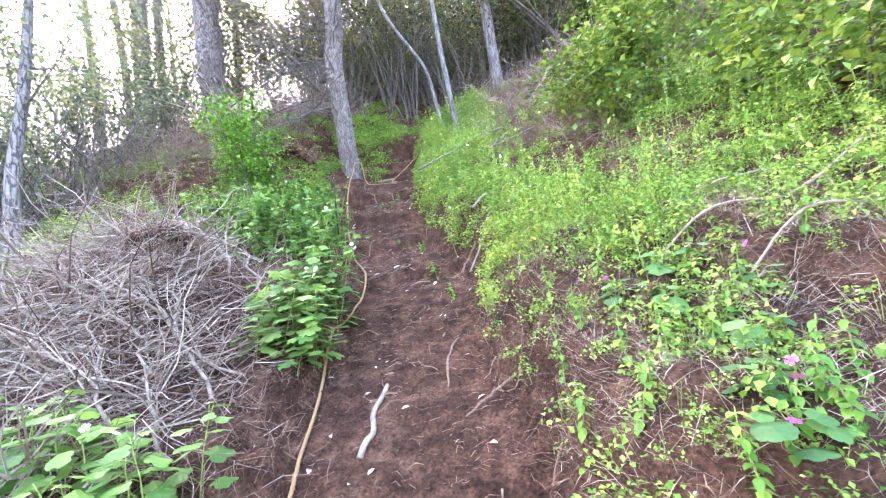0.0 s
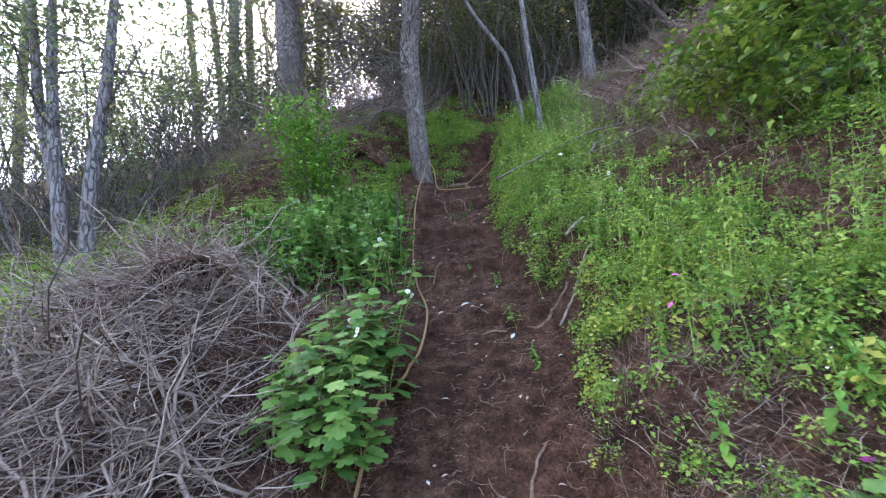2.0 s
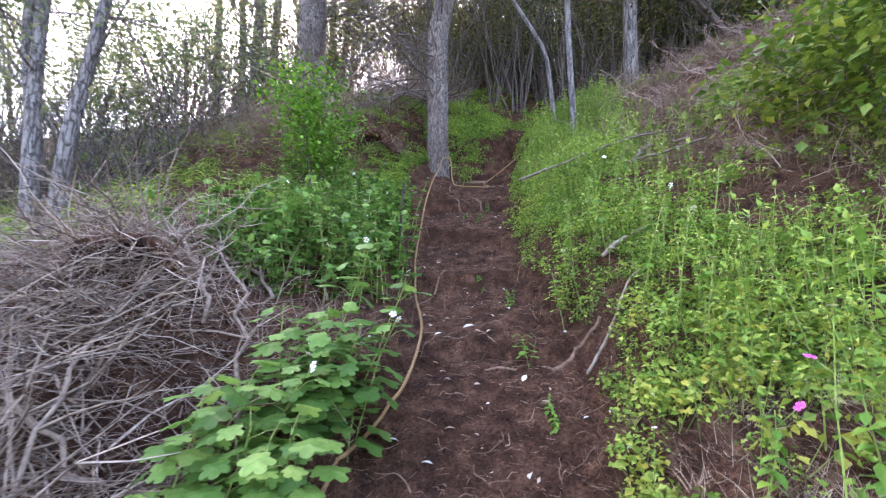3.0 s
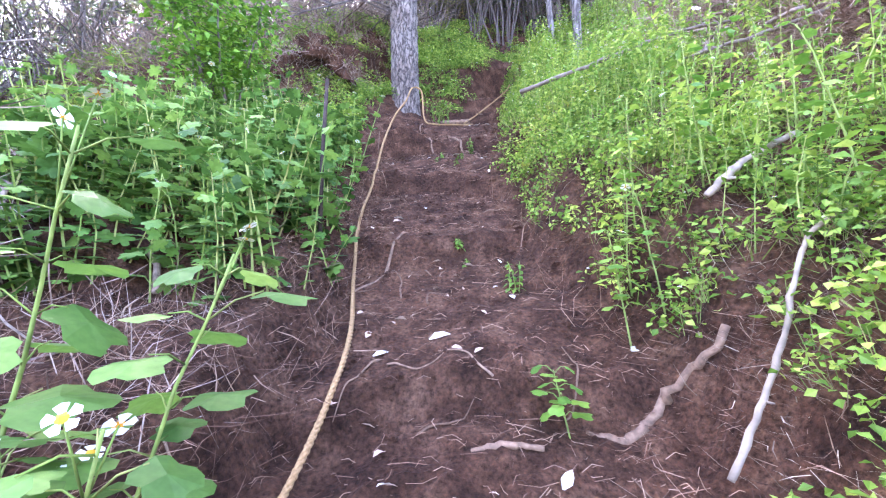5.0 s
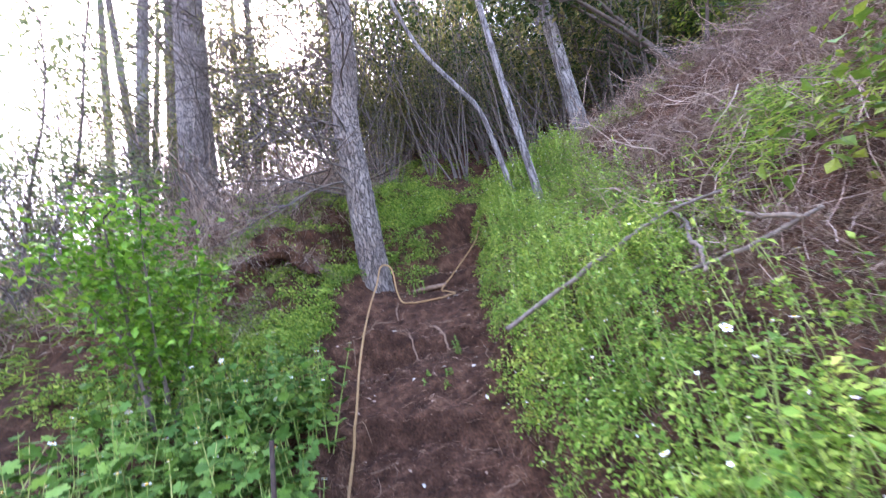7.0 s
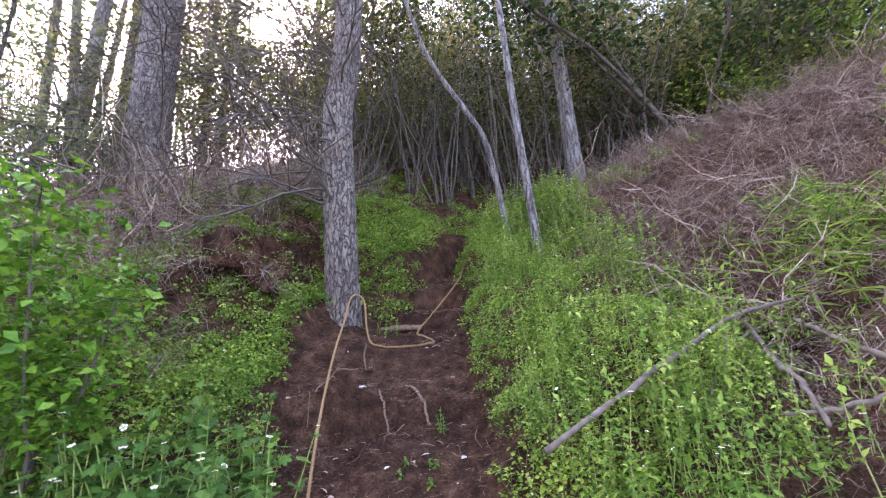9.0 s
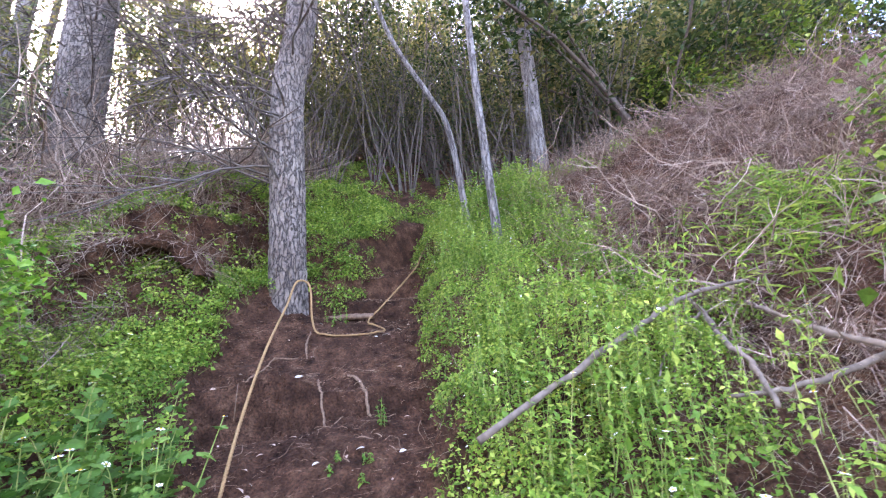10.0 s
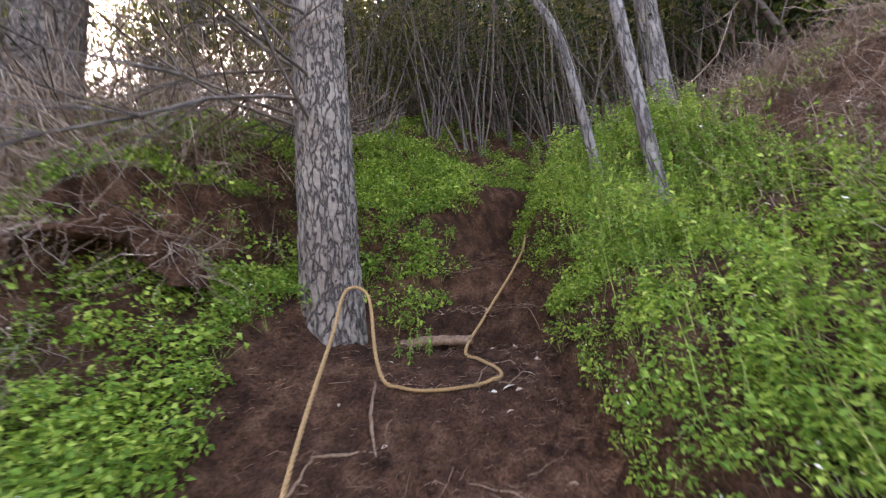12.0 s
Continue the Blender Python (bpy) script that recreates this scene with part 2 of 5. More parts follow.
def poses_at(p, yaw, tilt=0.0, way=0.0, size=1.0):
    """Poses at places p: turned by yaw, tipped by tilt towards the compass way, scaled."""
    p = np.atleast_2d(p)
    n = len(p)
    yaw, tilt, way = (np.broadcast_to(a, n) for a in (yaw, tilt, way))
    size = np.broadcast_to(np.asarray(size, float), n)
    cz, sz, ct, st, ux, uy = np.cos(yaw), np.sin(yaw), np.cos(tilt), np.sin(tilt), -np.sin(way), np.cos(way)
    out = np.zeros((n, 4, 4))
    r = np.zeros((n, 3, 3))
    r[:, 0, 0], r[:, 0, 1], r[:, 0, 2] = ct + ux * ux * (1 - ct), ux * uy * (1 - ct), uy * st
    r[:, 1, 0], r[:, 1, 1], r[:, 1, 2] = ux * uy * (1 - ct), ct + uy * uy * (1 - ct), -ux * st
    r[:, 2, 0], r[:, 2, 1], r[:, 2, 2] = -uy * st, ux * st, ct
    z = np.zeros((n, 3, 3))
    z[:, 0, 0], z[:, 0, 1], z[:, 1, 0], z[:, 1, 1], z[:, 2, 2] = cz, -sz, sz, cz, 1
    out[:, :3, :3] = (r @ z) * size[:, None, None]
    out[:, :3, 3], out[:, 3, 3] = p, 1
    return out


def tube(points, radii, sides=6, mat=0, capped=True):
    p = np.array(points, float)
    n = len(p)
    radii = np.broadcast_to(np.asarray(radii, float), n)
    t = np.gradient(p, axis=0)
    t /= np.linalg.norm(t, axis=1)[:, None] + 1e-9
    ref = np.array([1.0, 0, 0]) if abs(t[:, 0]).mean() < 0.7 else np.array([0, 0, 1.0])
    a = np.cross(t, ref)
    a /= np.linalg.norm(a, axis=1)[:, None] + 1e-9
    b = np.cross(t, a)
    ang = np.linspace(0, 2 * np.pi, sides, endpoint=False)
    v = p[:, None] + radii[:, None, None] * (np.cos(ang)[None, :, None] * a[:, None] + np.sin(ang)[None, :, None] * b[:, None])
    f = [(i * sides + j, i * sides + (j + 1) % sides, (i + 1) * sides + (j + 1) % sides, (i + 1) * sides + j) for i in range(n - 1) for j in range(sides)]
    if capped:
        f += [tuple(range(sides))[::-1], tuple((n - 1) * sides + j for j in range(sides))]
    return Shape(v.reshape(-1, 3), f, [mat] * len(f))


def smooth_line(points, steps=6):
    """A rounded line through points (Catmull-Rom)."""
    p = np.array(points, float)
    q = np.vstack([2 * p[0] - p[1], p, 2 * p[-1] - p[-2]])
    out = []
    for i in range(1, len(q) - 2):
        for t in np.linspace(0, 1, steps, endpoint=False):
            out.append(0.5 * (2 * q[i] + (q[i + 1] - q[i - 1]) * t + (2 * q[i - 1] - 5 * q[i] + 4 * q[i + 1] - q[i + 2]) * t * t + (3 * q[i] - q[i - 1] - 3 * q[i + 1] + q[i + 2]) * t ** 3))
    out.append(p[-1])
    return np.array(out)


def wander(start, way, length, steps, wobble, droop=0.0):
    """A crooked line from start along way."""
    p, d, out = np.array(start, float), np.array(way, float), []
    d /= np.linalg.norm(d)
    out.append(p.copy())
    for _ in range(steps):
        d = d + rng.normal(0, wobble, 3) + (0, 0, -droop)
        d /= np.linalg.norm(d)
        p = p + d * length / steps
        out.append(p.copy())
    return np.array(out)


def thing(name, label, category, group="", at=(0, 0, 0)):
    ob = new(name)
    ob.location = at
    return tagged(ob, label, category, group)


def part(name, data, parent, label=""):
    ob = new(name, data)
    ob.parent = parent
    if label:
        ob["label"] = label
    return ob


# ---- the lie of the land ----
TABLE = rng.random((256, 256))


def grain(x, y, scale, shift=0):
    """Smooth value noise, 0 to 1."""
    x, y = np.asarray(x, float) * scale + 37.3 * shift, np.asarray(y, float) * scale + 11.7 * shift
    i, j = np.floor(x).astype(int), np.floor(y).astype(int)
    u, v = x - i, y - j
    u, v = u * u * (3 - 2 * u), v * v * (3 - 2 * v)
    g = lambda a, b: TABLE[a % 256, b % 256]
    return (g(i, j) * (1 - u) + g(i + 1, j) * u) * (1 - v) + (g(i, j + 1) * (1 - u) + g(i + 1, j + 1) * u) * v


def step(a, b, x):
    t = np.clip((np.asarray(x, float) - a) / (b - a), 0, 1)
    return t * t * (3 - 2 * t)


PATH_Y = [-30, 0, 1.7, 2.5, 3.7, 4.4, 5.1, 5.5, 6.2, 6.85, 7.3, 7.9, 9, 11, 40]
PATH_X = [-3, -0.2, -0.19, -0.2, -0.24, -0.5, -0.6, -0.72, -0.86, -0.82, -0.5, -0.35, 0.45, 1.2, 6]
PATH_W = [0.4, 0.5, 0.45, 0.49, 0.48, 0.42, 0.42, 0.5, 0.67, 0.62, 0.37, 0.2, -0.1, -0.12, -0.12]
RISE_Y = [-30, 0, 2.25, 3.08, 3.78, 4.79, 5.68, 6.2, 6.81, 7.28, 7.9, 9, 12, 20, 45, 90, 3000]
RISE_Z = [-9, 0.03, 1.0, 1.4, 1.72, 2.22, 2.78, 3.03, 3.4, 3.62, 4.02, 4.72, 6.9, 12.5, 25, 34, 34]


def path_mid(y):
    return np.interp(y, PATH_Y, PATH_X)


def path_half(y):
    return np.interp(y, PATH_Y, PATH_W)


def beside(x, y):
    """Metres right of the path's right edge, and left of its left edge (negative on the path)."""
    wob = 0.16 * (grain(x, y, 2.6, 1) - 0.5) + 0.08 * (grain(x, y, 9, 2) - 0.5)
    off = np.asarray(x, float) - path_mid(y)
    return off - path_half(y) + wob, -off - path_half(y) + wob


def ground(x, y):
    x, y = np.asarray(x, float), np.asarray(y, float)
    right, left = beside(x, y)
    z = np.interp(y, RISE_Y, RISE_Z)
    on = np.clip(1 - np.maximum(np.maximum(right, left), 0) / 0.15, 0, 1)
    for at, high in ((3.55, 0.1), (4.45, 0.14), (5.25, 0.16), (6.12, 0.4), (7.38, 0.22), (7.8, 0.28)):
        edge = at + 0.22 * (grain(x, y, 2.2, 5) - 0.5) + 0.06 * (grain(x, y, 11, 6) - 0.5)
        off = y - edge
        if at == 6.12:
            high = high * (1 - 0.7 * step(-1.0, -0.7, x))
        z = z + on * high * (step(-0.035, 0.02, off) - 0.5) * np.exp(-np.abs(off) / 0.22)
    r = np.maximum(right, 0)
    cut = 1 - step(8.3, 9.3, y)
    steep = (0.3 * cut + 0.18 * step(7.2, 7.6, y) * cut) * step(0.0, 0.28, r) + 0.38 * np.minimum(r, 6) + 0.3 * np.maximum(r - 6, 0) * np.exp(-np.maximum(r - 6, 0) / 40)
    l = np.maximum(left, 0)
    upper = step(5.6, 6.4, y) * (1 - 0.6 * step(7.5, 8.3, y)) * step(0.88, 1.06 + 0.6 * step(7.5, 8.2, y), l + 0.5 * (grain(x, y, 1.6, 31) - 0.5) + 0.12 * (grain(x, y, 7, 32) - 0.5)) * 0.55 + step(7.35, 7.75, y) * step(0.0, 0.12, l) * 0.5 * (0.35 + 0.65 * cut)
    banked = 0.18 * step(0.0, 0.16, l) * (1 - step(6.0, 6.7, y)) + np.interp(l, [0, 0.6, 1.2, 2, 3, 5, 9, 20, 60, 200], [0, 0.12, 0.25, 0.4, 0.35, 0.15, -0.4, -1.5, -3, -10]) + upper
    mound = 0.26 * np.exp(-(((x + 1.4) / 0.42) ** 2 + ((y - 7.2) / 0.5) ** 2)) + 0.3 * np.exp(-(((x + 1.95) / 0.6) ** 2 + ((y - 2.9) / 0.5) ** 2)) + 0.5 * np.exp(-(((x + 2.25) / 0.55) ** 2 + ((y - 6.85) / 0.4) ** 2))
    z = z + steep + banked + mound
    rough = 0.05 * (grain(x, y, 1.7, 3) - 0.5) + 0.03 * (grain(x, y, 5, 4) - 0.5)
    off_path = step(0, 0.6, np.maximum(right, left))
    z = z + rough * (1 + 3 * off_path) + 0.035 * (grain(x, y, 11, 7) - 0.5) + 0.022 * (grain(x, y, 27, 8) - 0.5) + 0.05 * np.maximum(grain(x, y, 6, 9) - 0.62, 0)
    far = step(60, 220, np.hypot(x, y))
    return z * (1 - far) + far * np.where(z > 8, 8 + 0.5 * (z - 8), z)


def spaced(lo, hi, fine, reach, growth=1.22):
    mid = np.arange(lo, hi, fine)
    out, s = [], fine
    while sum(out) < reach:
        s *= growth
        out.append(s)
    c = np.cumsum(out)
    return np.r_[lo - c[::-1], mid, mid[-1] + c]


def build_ground():
    gx, gy = spaced(-2.2, 1.6, 0.03, 2500), spaced(0.8, 8.8, 0.03, 2500)
    xx, yy = np.meshgrid(gx, gy)
    zz = ground(xx, yy)
    w, h = len(gx), len(gy)
    me = bpy.data.meshes.new("ground")
    me.vertices.add(w * h)
    me.vertices.foreach_set("co", np.stack([xx, yy, zz], -1).astype(np.float32).ravel())
    i = (np.arange(h - 1)[:, None] * w + np.arange(w - 1)[None]).ravel()
    loops = np.stack([i, i + 1, i + w + 1, i + w], 1).ravel()
    me.loops.add(len(loops))
    me.loops.foreach_set("vertex_index", loops.astype(np.int32))
    me.polygons.add(len(i))
    me.polygons.foreach_set("loop_start", (4 * np.arange(len(i))).astype(np.int32))
    me.polygons.foreach_set("use_smooth", np.full(len(i), True))
    me.materials.append(SOIL)
    me.update(calc_edges=True)
    tagged(new("ground", me), "steep dark brown earth hillside with a trodden footpath cut into it", "ground", kind="structure")


build_ground()


def on_ground(n, x0, x1, y0, y1, keep):
    """Random places on the ground in a stretch, thinned by keep(x, y, right, left), 0 to 1."""
    x, y = rng.uniform(x0, x1, n), rng.uniform(y0, y1, n)
    right, left = beside(x, y)
    ok = rng.random(n) < keep(x, y, right, left)
    x, y = x[ok], y[ok]
    return np.stack([x, y, ground(x, y)], 1)


# ---- plant templates ----
def blade_leaf(length, width, fold=0.25, droop=0.25, mat=0):
    """A pointed oval leaf along +x, folded on its midrib."""
    xs = np.array([0, 0.35, 0.7, 1.0]) * length
    ws = np.array([0.08, 0.5, 0.38, 0.0]) * width
    zs = -droop * length * np.array([0, 0.08, 0.4, 1.0])
    v = [(x, 0, z) for x, z in zip(xs, zs)] + [(x, w, z + fold * w) for x, w, z in zip(xs[:3], ws, zs)] + [(x, -w, z + fold * w) for x, w, z in zip(xs[:3], ws, zs)]
    f = [(0, 1, 5, 4), (1, 2, 6, 5), (2, 3, 6), (0, 7, 8, 1), (1, 8, 9, 2), (2, 9, 3)]
    return Shape(v, f, [mat] * 6)


def mid_leaf(length, width, mat=0):
    """An oval leaf of four faces round its rib."""
    v = [(0, 0, 0), (0.45 * length, 0.5 * width, 0.1 * width), (length, 0, -0.22 * length), (0.45 * length, -0.5 * width, 0.1 * width), (0.5 * length, 0, -0.02 * length)]
    return Shape(v, [(0, 4, 1), (1, 4, 2), (2, 4, 3), (3, 4, 0)], [mat] * 4)


def quick_leaf(length, width, mat=0):
    """Two folded halves, for leaves seen from afar."""
    v = [(0, 0, 0), (0.5 * length, 0.5 * width, 0.12 * width), (length, 0, -0.15 * length), (0.5 * length, -0.5 * width, 0.12 * width)]
    return Shape(v, [(0, 2, 1), (0, 3, 2)], [mat] * 2)


def lobed_leaf(size, lobes=5, depth=0.32, teeth=0.06, cup=0.12, mat=0):
    """A lobed, toothed leaf on the +x side of its stalk, slightly cupped and wavy."""
    n = lobes * 4
    a = np.linspace(-2.65, 2.65, n + 1)
    r = 1 - depth * (0.5 - 0.5 * np.cos(a / 2.65 * np.pi * lobes + np.pi * (lobes % 2 == 0) + np.pi)) + teeth * np.where(np.arange(n + 1) % 2, 1, -1)
    r = r * (0.78 + 0.22 * np.cos(a / 2)) * size * 0.55
    x, y = r * np.cos(a) + 0.3 * size, r * np.sin(a)
    z = cup * size * ((x / size - 0.4) ** 2 + (y / size) ** 2) * -2.2 + 0.03 * size * np.sin(3 * a)
    v = [(0.3 * size, 0, 0.02 * size)] + list(zip(x, y, z))
    return Shape(v, [(0, i, i + 1) for i in range(1, n + 1)] + [(0, n + 1, 1)], [mat] * (n + 1))


def flower(size, petals=5, petal_mat=2, heart_mat=3):
    out = []
    for i in range(petals):
        leafy = Shape([(0.2, -0.08, 0), (0.8, -0.4, 0.08), (1, 0, 0.02), (0.8, 0.4, 0.08), (0.2, 0.08, 0)], [(0, 1, 2, 3, 4)], [petal_mat])
        out.append(leafy.moved(np.array(pose(0, 0, 0, 0, 0, i * 360 / petals) @ Matrix.Scale(size, 4))))
    a = np.linspace(0, 2 * np.pi, 6, endpoint=False)
    v = [(0.38 * size * math.cos(k), 0.38 * size * math.sin(k), 0.06 * size) for k in a] + [(0, 0, 0.35 * size)]
    out.append(Shape(v, [(i, (i + 1) % 6, 6) for i in range(6)], [heart_mat] * 6))
    return joined(out)


def sprig(height, pairs, leaf, spread_up=0.5, whorl=2, bloom=None, lean=0.12, grow=(1.0, 0.55), stem_r=0.0014, stem_mat=1, start=0.0):
    """An upright herb: a thin stem with whorls of leaves, smaller towards the top."""
    line = wander((0, 0, 0), (rng.normal(0, lean), rng.normal(0, lean), 1), height, 2, 0.1)
    out = [tube(line, np.linspace(stem_r * 1.4, stem_r * 0.5, len(line)), 3, stem_mat, False)]
    for k in range(pairs):
        f = start + (1 - start) * (k + 0.6) / pairs
        at = np.array([np.interp(f * height, np.linspace(0, height, len(line)), line[:, c]) for c in range(3)])
        turn = k * 1.57 + rng.uniform(-0.4, 0.4)
        size = grow[0] + (grow[1] - grow[0]) * f
        for w in range(whorl):
            out.append(leaf.moved(poses_at(at, turn + w * 2 * np.pi / whorl + rng.normal(0, 0.25), rng.normal(0, 0.6), rng.uniform(0, 6.3), size * rng.uniform(0.7, 1.25))[0]))
    if bloom is not None:
        out.append(bloom.moved(poses_at(line[-1], 0, rng.normal(0, 0.4), rng.uniform(0, 6))[0]))
    return joined(out)


def scatter(name, shapes, places, materials, label, category, size=(0.7, 1.3), tilt=0.2, group=""):
    """One object of uncountable growth: templates shared out over places."""
    pick = rng.integers(0, len(shapes), len(places))
    groups = []
    for k, s in enumerate(shapes):
        p = places[pick == k]
        n = len(p)
        groups.append((s, poses_at(p, rng.uniform(0, 6.28, n), rng.normal(0, tilt, n), rng.uniform(0, 6.28, n), rng.uniform(*size, n))))
    ob = new(name, spread(groups, name, materials))
    return tagged(ob, label, category, group, "stuff")


# ---- low growth ----
def tuft(radius, height, number, leaf, blooms=0, petal=None):
    """A low clump: thin stems bearing a loose dome of leaves turned every way."""
    r, a = radius * np.sqrt(rng.random(number)), rng.uniform(0, 6.28, number)
    z = height * (0.4 + 0.6 * (1 - (r / radius) ** 2)) * rng.uniform(0.45, 1.0, number)
    p = np.stack([r * np.cos(a), r * np.sin(a), z], 1)
    m = poses_at(p, rng.uniform(0, 6.28, number), rng.normal(0, 0.8, number), rng.uniform(0, 6.28, number), rng.uniform(0.6, 1.25, number))
    out = [leaf.moved(m[k]) for k in range(number)]
    for k in range(5):
        q = p[rng.integers(0, number)]
        out.append(tube([(0.3 * q[0], 0.3 * q[1], 0), q], [0.0012, 0.0008], 3, 1, False))
    for k in range(blooms):
        q = p[rng.integers(0, number)] + (0, 0, 0.025)
        out.append(petal.moved(poses_at(q, 0, rng.normal(0, 0.5), rng.uniform(0, 6.28))[0]))
    return joined(out)


LOW = [tuft(R, h, 40, quick_leaf(0.028, 0.02)) for R, h in ((0.08, 0.1), (0.09, 0.13), (0.07, 0.17), (0.1, 0.12))] + [tuft(0.09, 0.15, 36, quick_leaf(0.027, 0.019), 2, flower(0.006))]
TALL = [sprig(h, 6, mid_leaf(0.034, 0.017), whorl=3, grow=(0.7, 1.0), start=0.3, stem_r=0.0017, lean=0.08) for h in (0.2, 0.26, 0.32, 0.38)] + [sprig(0.36, 6, mid_leaf(0.03, 0.015), whorl=3, bloom=flower(0.009), start=0.3, stem_r=0.0017, lean=0.08)]
GREENS = [HERB, STEM, PETAL, POLLEN]


def straw_patch(x, y):
    """Where dead grass lies instead of green growth on the upper bank, 0 to 1."""
    a = 1.4 * np.exp(-(((x - 1.32) / 0.46) ** 2 + ((y - 4.65) / 0.6) ** 2) * 0.8)
    b = np.exp(-(((x - 0.55) / 0.25) ** 2 + ((y - 1.9) / 0.6) ** 2))
    c = np.exp(-(((x - 1.72) / 0.28) ** 2 + ((y - 3.15) / 0.32) ** 2))
    d = np.exp(-(((x - 0.35) / 0.32) ** 2 + ((y - 3.42) / 0.24) ** 2))
    e = 0.8 * np.exp(-(((x - 0.85) / 0.2) ** 2 + ((y - 6.2) / 0.4) ** 2))
    g = 0.75 * np.exp(-(((x - 1.1) / 0.4) ** 2 + ((y - 1.3) / 0.45) ** 2))
    return np.clip(a + b + c + d + e + g, 0, 1)


def bank_green(x, y, right, left):
    wide = 1.2 + 0.8 * (1 - step(3.9, 4.6, y))
    dense = step(0.02, 0.14, right) * (1 - step(wide, wide + 0.5, right))
    low_end = 0.3 + 0.7 * np.maximum(step(2.5, 3.0, y), 0.7 * step(0.45, 0.8, right) * step(1.0, 1.5, y))
    return dense * low_end * (1 - 0.95 * straw_patch(x, y)) * (0.22 + 0.2 * step(4.2, 4.9, y) + 0.58 * step(0.38, 0.6, grain(x, y, 2.2, 11))) * (1 - step(0.55, 0.9, right) * (1 - step(6.2, 6.8, y)) * step(0.42, 0.62, grain(x, y, 1.5, 19)) * 0.6) * (1 - step(8.6, 9.2, y))


scatter("bank_herbs", LOW, on_ground(14500, -0.4, 2.6, 1.0, 9.2, bank_green), GREENS, "dense bright green low herbs covering the upper bank", "herbs", size=(0.6, 1.05))
scatter("tall_bank_herbs", TALL, on_ground(7500, -0.2, 2.6, 1.6, 8.6, lambda x, y, r, l: bank_green(x, y, r, l) * step(0.1, 0.4, r) * (0.35 + 0.65 * step(0.4, 0.6, grain(x, y, 1.3, 12)))), GREENS, "tall upright green herbs with tiny white flowers on the bank", "herbs", tilt=0.15)
scatter("yellowing_herbs", LOW, on_ground(1900, -0.2, 2.4, 1.2, 7.5, lambda x, y, r, l: step(0.0, 0.1, r) * (1 - step(0.5, 1.2, r)) * step(0.5, 0.72, grain(x, y, 1.9, 13)) * (1 - 0.9 * straw_patch(x, y)) * (0.1 + 0.9 * step(2.3, 2.9, y)) * (1 - 0.8 * step(4.6, 5.4, y))), [HERB_YELLOW, STEM, PETAL, POLLEN], "yellowing low herbs at the foot of the bank", "herbs")

NET = [sprig(h, 6, lobed_leaf(0.08, 5, 0.36, 0.08), whorl=2, stem_r=0.0028, grow=(1.0, 0.6)) for h in (0.24, 0.3, 0.36, 0.42)] + [sprig(0.45, 6, lobed_leaf(0.07, 3, 0.34, 0.08), whorl=2, bloom=flower(0.012), stem_r=0.0028)]


def left_leafy(x, y, right, left):
    return step(0.02, 0.2, left) * (1 - step(0.9, 1.7, left)) * np.maximum(step(3.45, 3.7, y), step(0.55, 0.8, left) * step(3.2, 3.4, y)) * (1 - step(5.0, 5.6, y))


scatter("broad_leaved_growth", NET, on_ground(2000, -3.0, -0.4, 2.8, 6.4, left_leafy), [NETTLE, STEM, PETAL, POLLEN], "thick broad-leaved green weeds along the path", "weeds", tilt=0.25)
scatter("path_edge_herbs", LOW, on_ground(4300, -3.2, -0.4, 5.1, 9.0, lambda x, y, r, l: step(0.08 - 0.1 * step(7.1, 7.4, y), 0.2 - 0.12 * step(7.1, 7.4, y), l) * (1 - 0.3 * step(0.84, 0.98, l + 0.5 * (grain(x, y, 1.6, 31) - 0.5)) * (1 - step(7.4, 7.8, y)) - 0.9 * step(2.0, 2.8, l) * step(7.4, 7.8, y)) * (0.4 + 0.6 * step(0.4, 0.6, grain(x, y, 2, 14)))), GREENS, "fresh green low herbs round the foot of the pine", "herbs")
scatter("meadow_grass", [sprig(0.2, 4, quick_leaf(0.11, 0.014), whorl=4) for _ in range(4)], on_ground(3200, -9, -1.6, -1.5, 9, lambda x, y, r, l: step(1.5, 2.8, l) * 0.8 * step(-1.5, 2.5, y + 1.2 * grain(x, y, 1.5, 31))), [HERB, STEM], "patch of pale green grass beyond the brush", "grass", size=(0.8, 1.6))
scatter("wood_floor_herbs", LOW, on_ground(1300, -2.4, 3.2, 7.8, 11.3, lambda x, y, r, l: step(0.02, 0.12, np.maximum(r, l)) * (0.4 + 0.6 * step(0.4, 0.6, grain(x, y, 1.1, 15)))), GREENS, "green herbs on the woodland floor above the path", "herbs", size=(0.8, 1.5))

# ---- straw, needles, twigs ----
def ribbon(length, width, curl):
    """A flat dry blade, bent along its length."""
    line = wander((0, 0, 0), (1, 0, 0.3), length, 2, curl)
    w = np.array([0.8, 1.0, 0.2])[:, None] * (0, width / 2, 0)
    v = np.concatenate([line - w, line + w])
    return Shape(v, [(k, k + 1, k + 4, k + 3) for k in range(2)])


BLADES = [ribbon(L, w, 0.35) for L, w in ((0.07, 0.0021), (0.1, 0.002), (0.13, 0.0025), (0.16, 0.0021), (0.1, 0.003), (0.19, 0.0022))]


def straw_zone(x, y, right, left):
    return step(0.02, 0.2, right) * np.clip(0.6 + straw_patch(x, y), 0, 1) * (1 - step(2.2, 3.6, right))


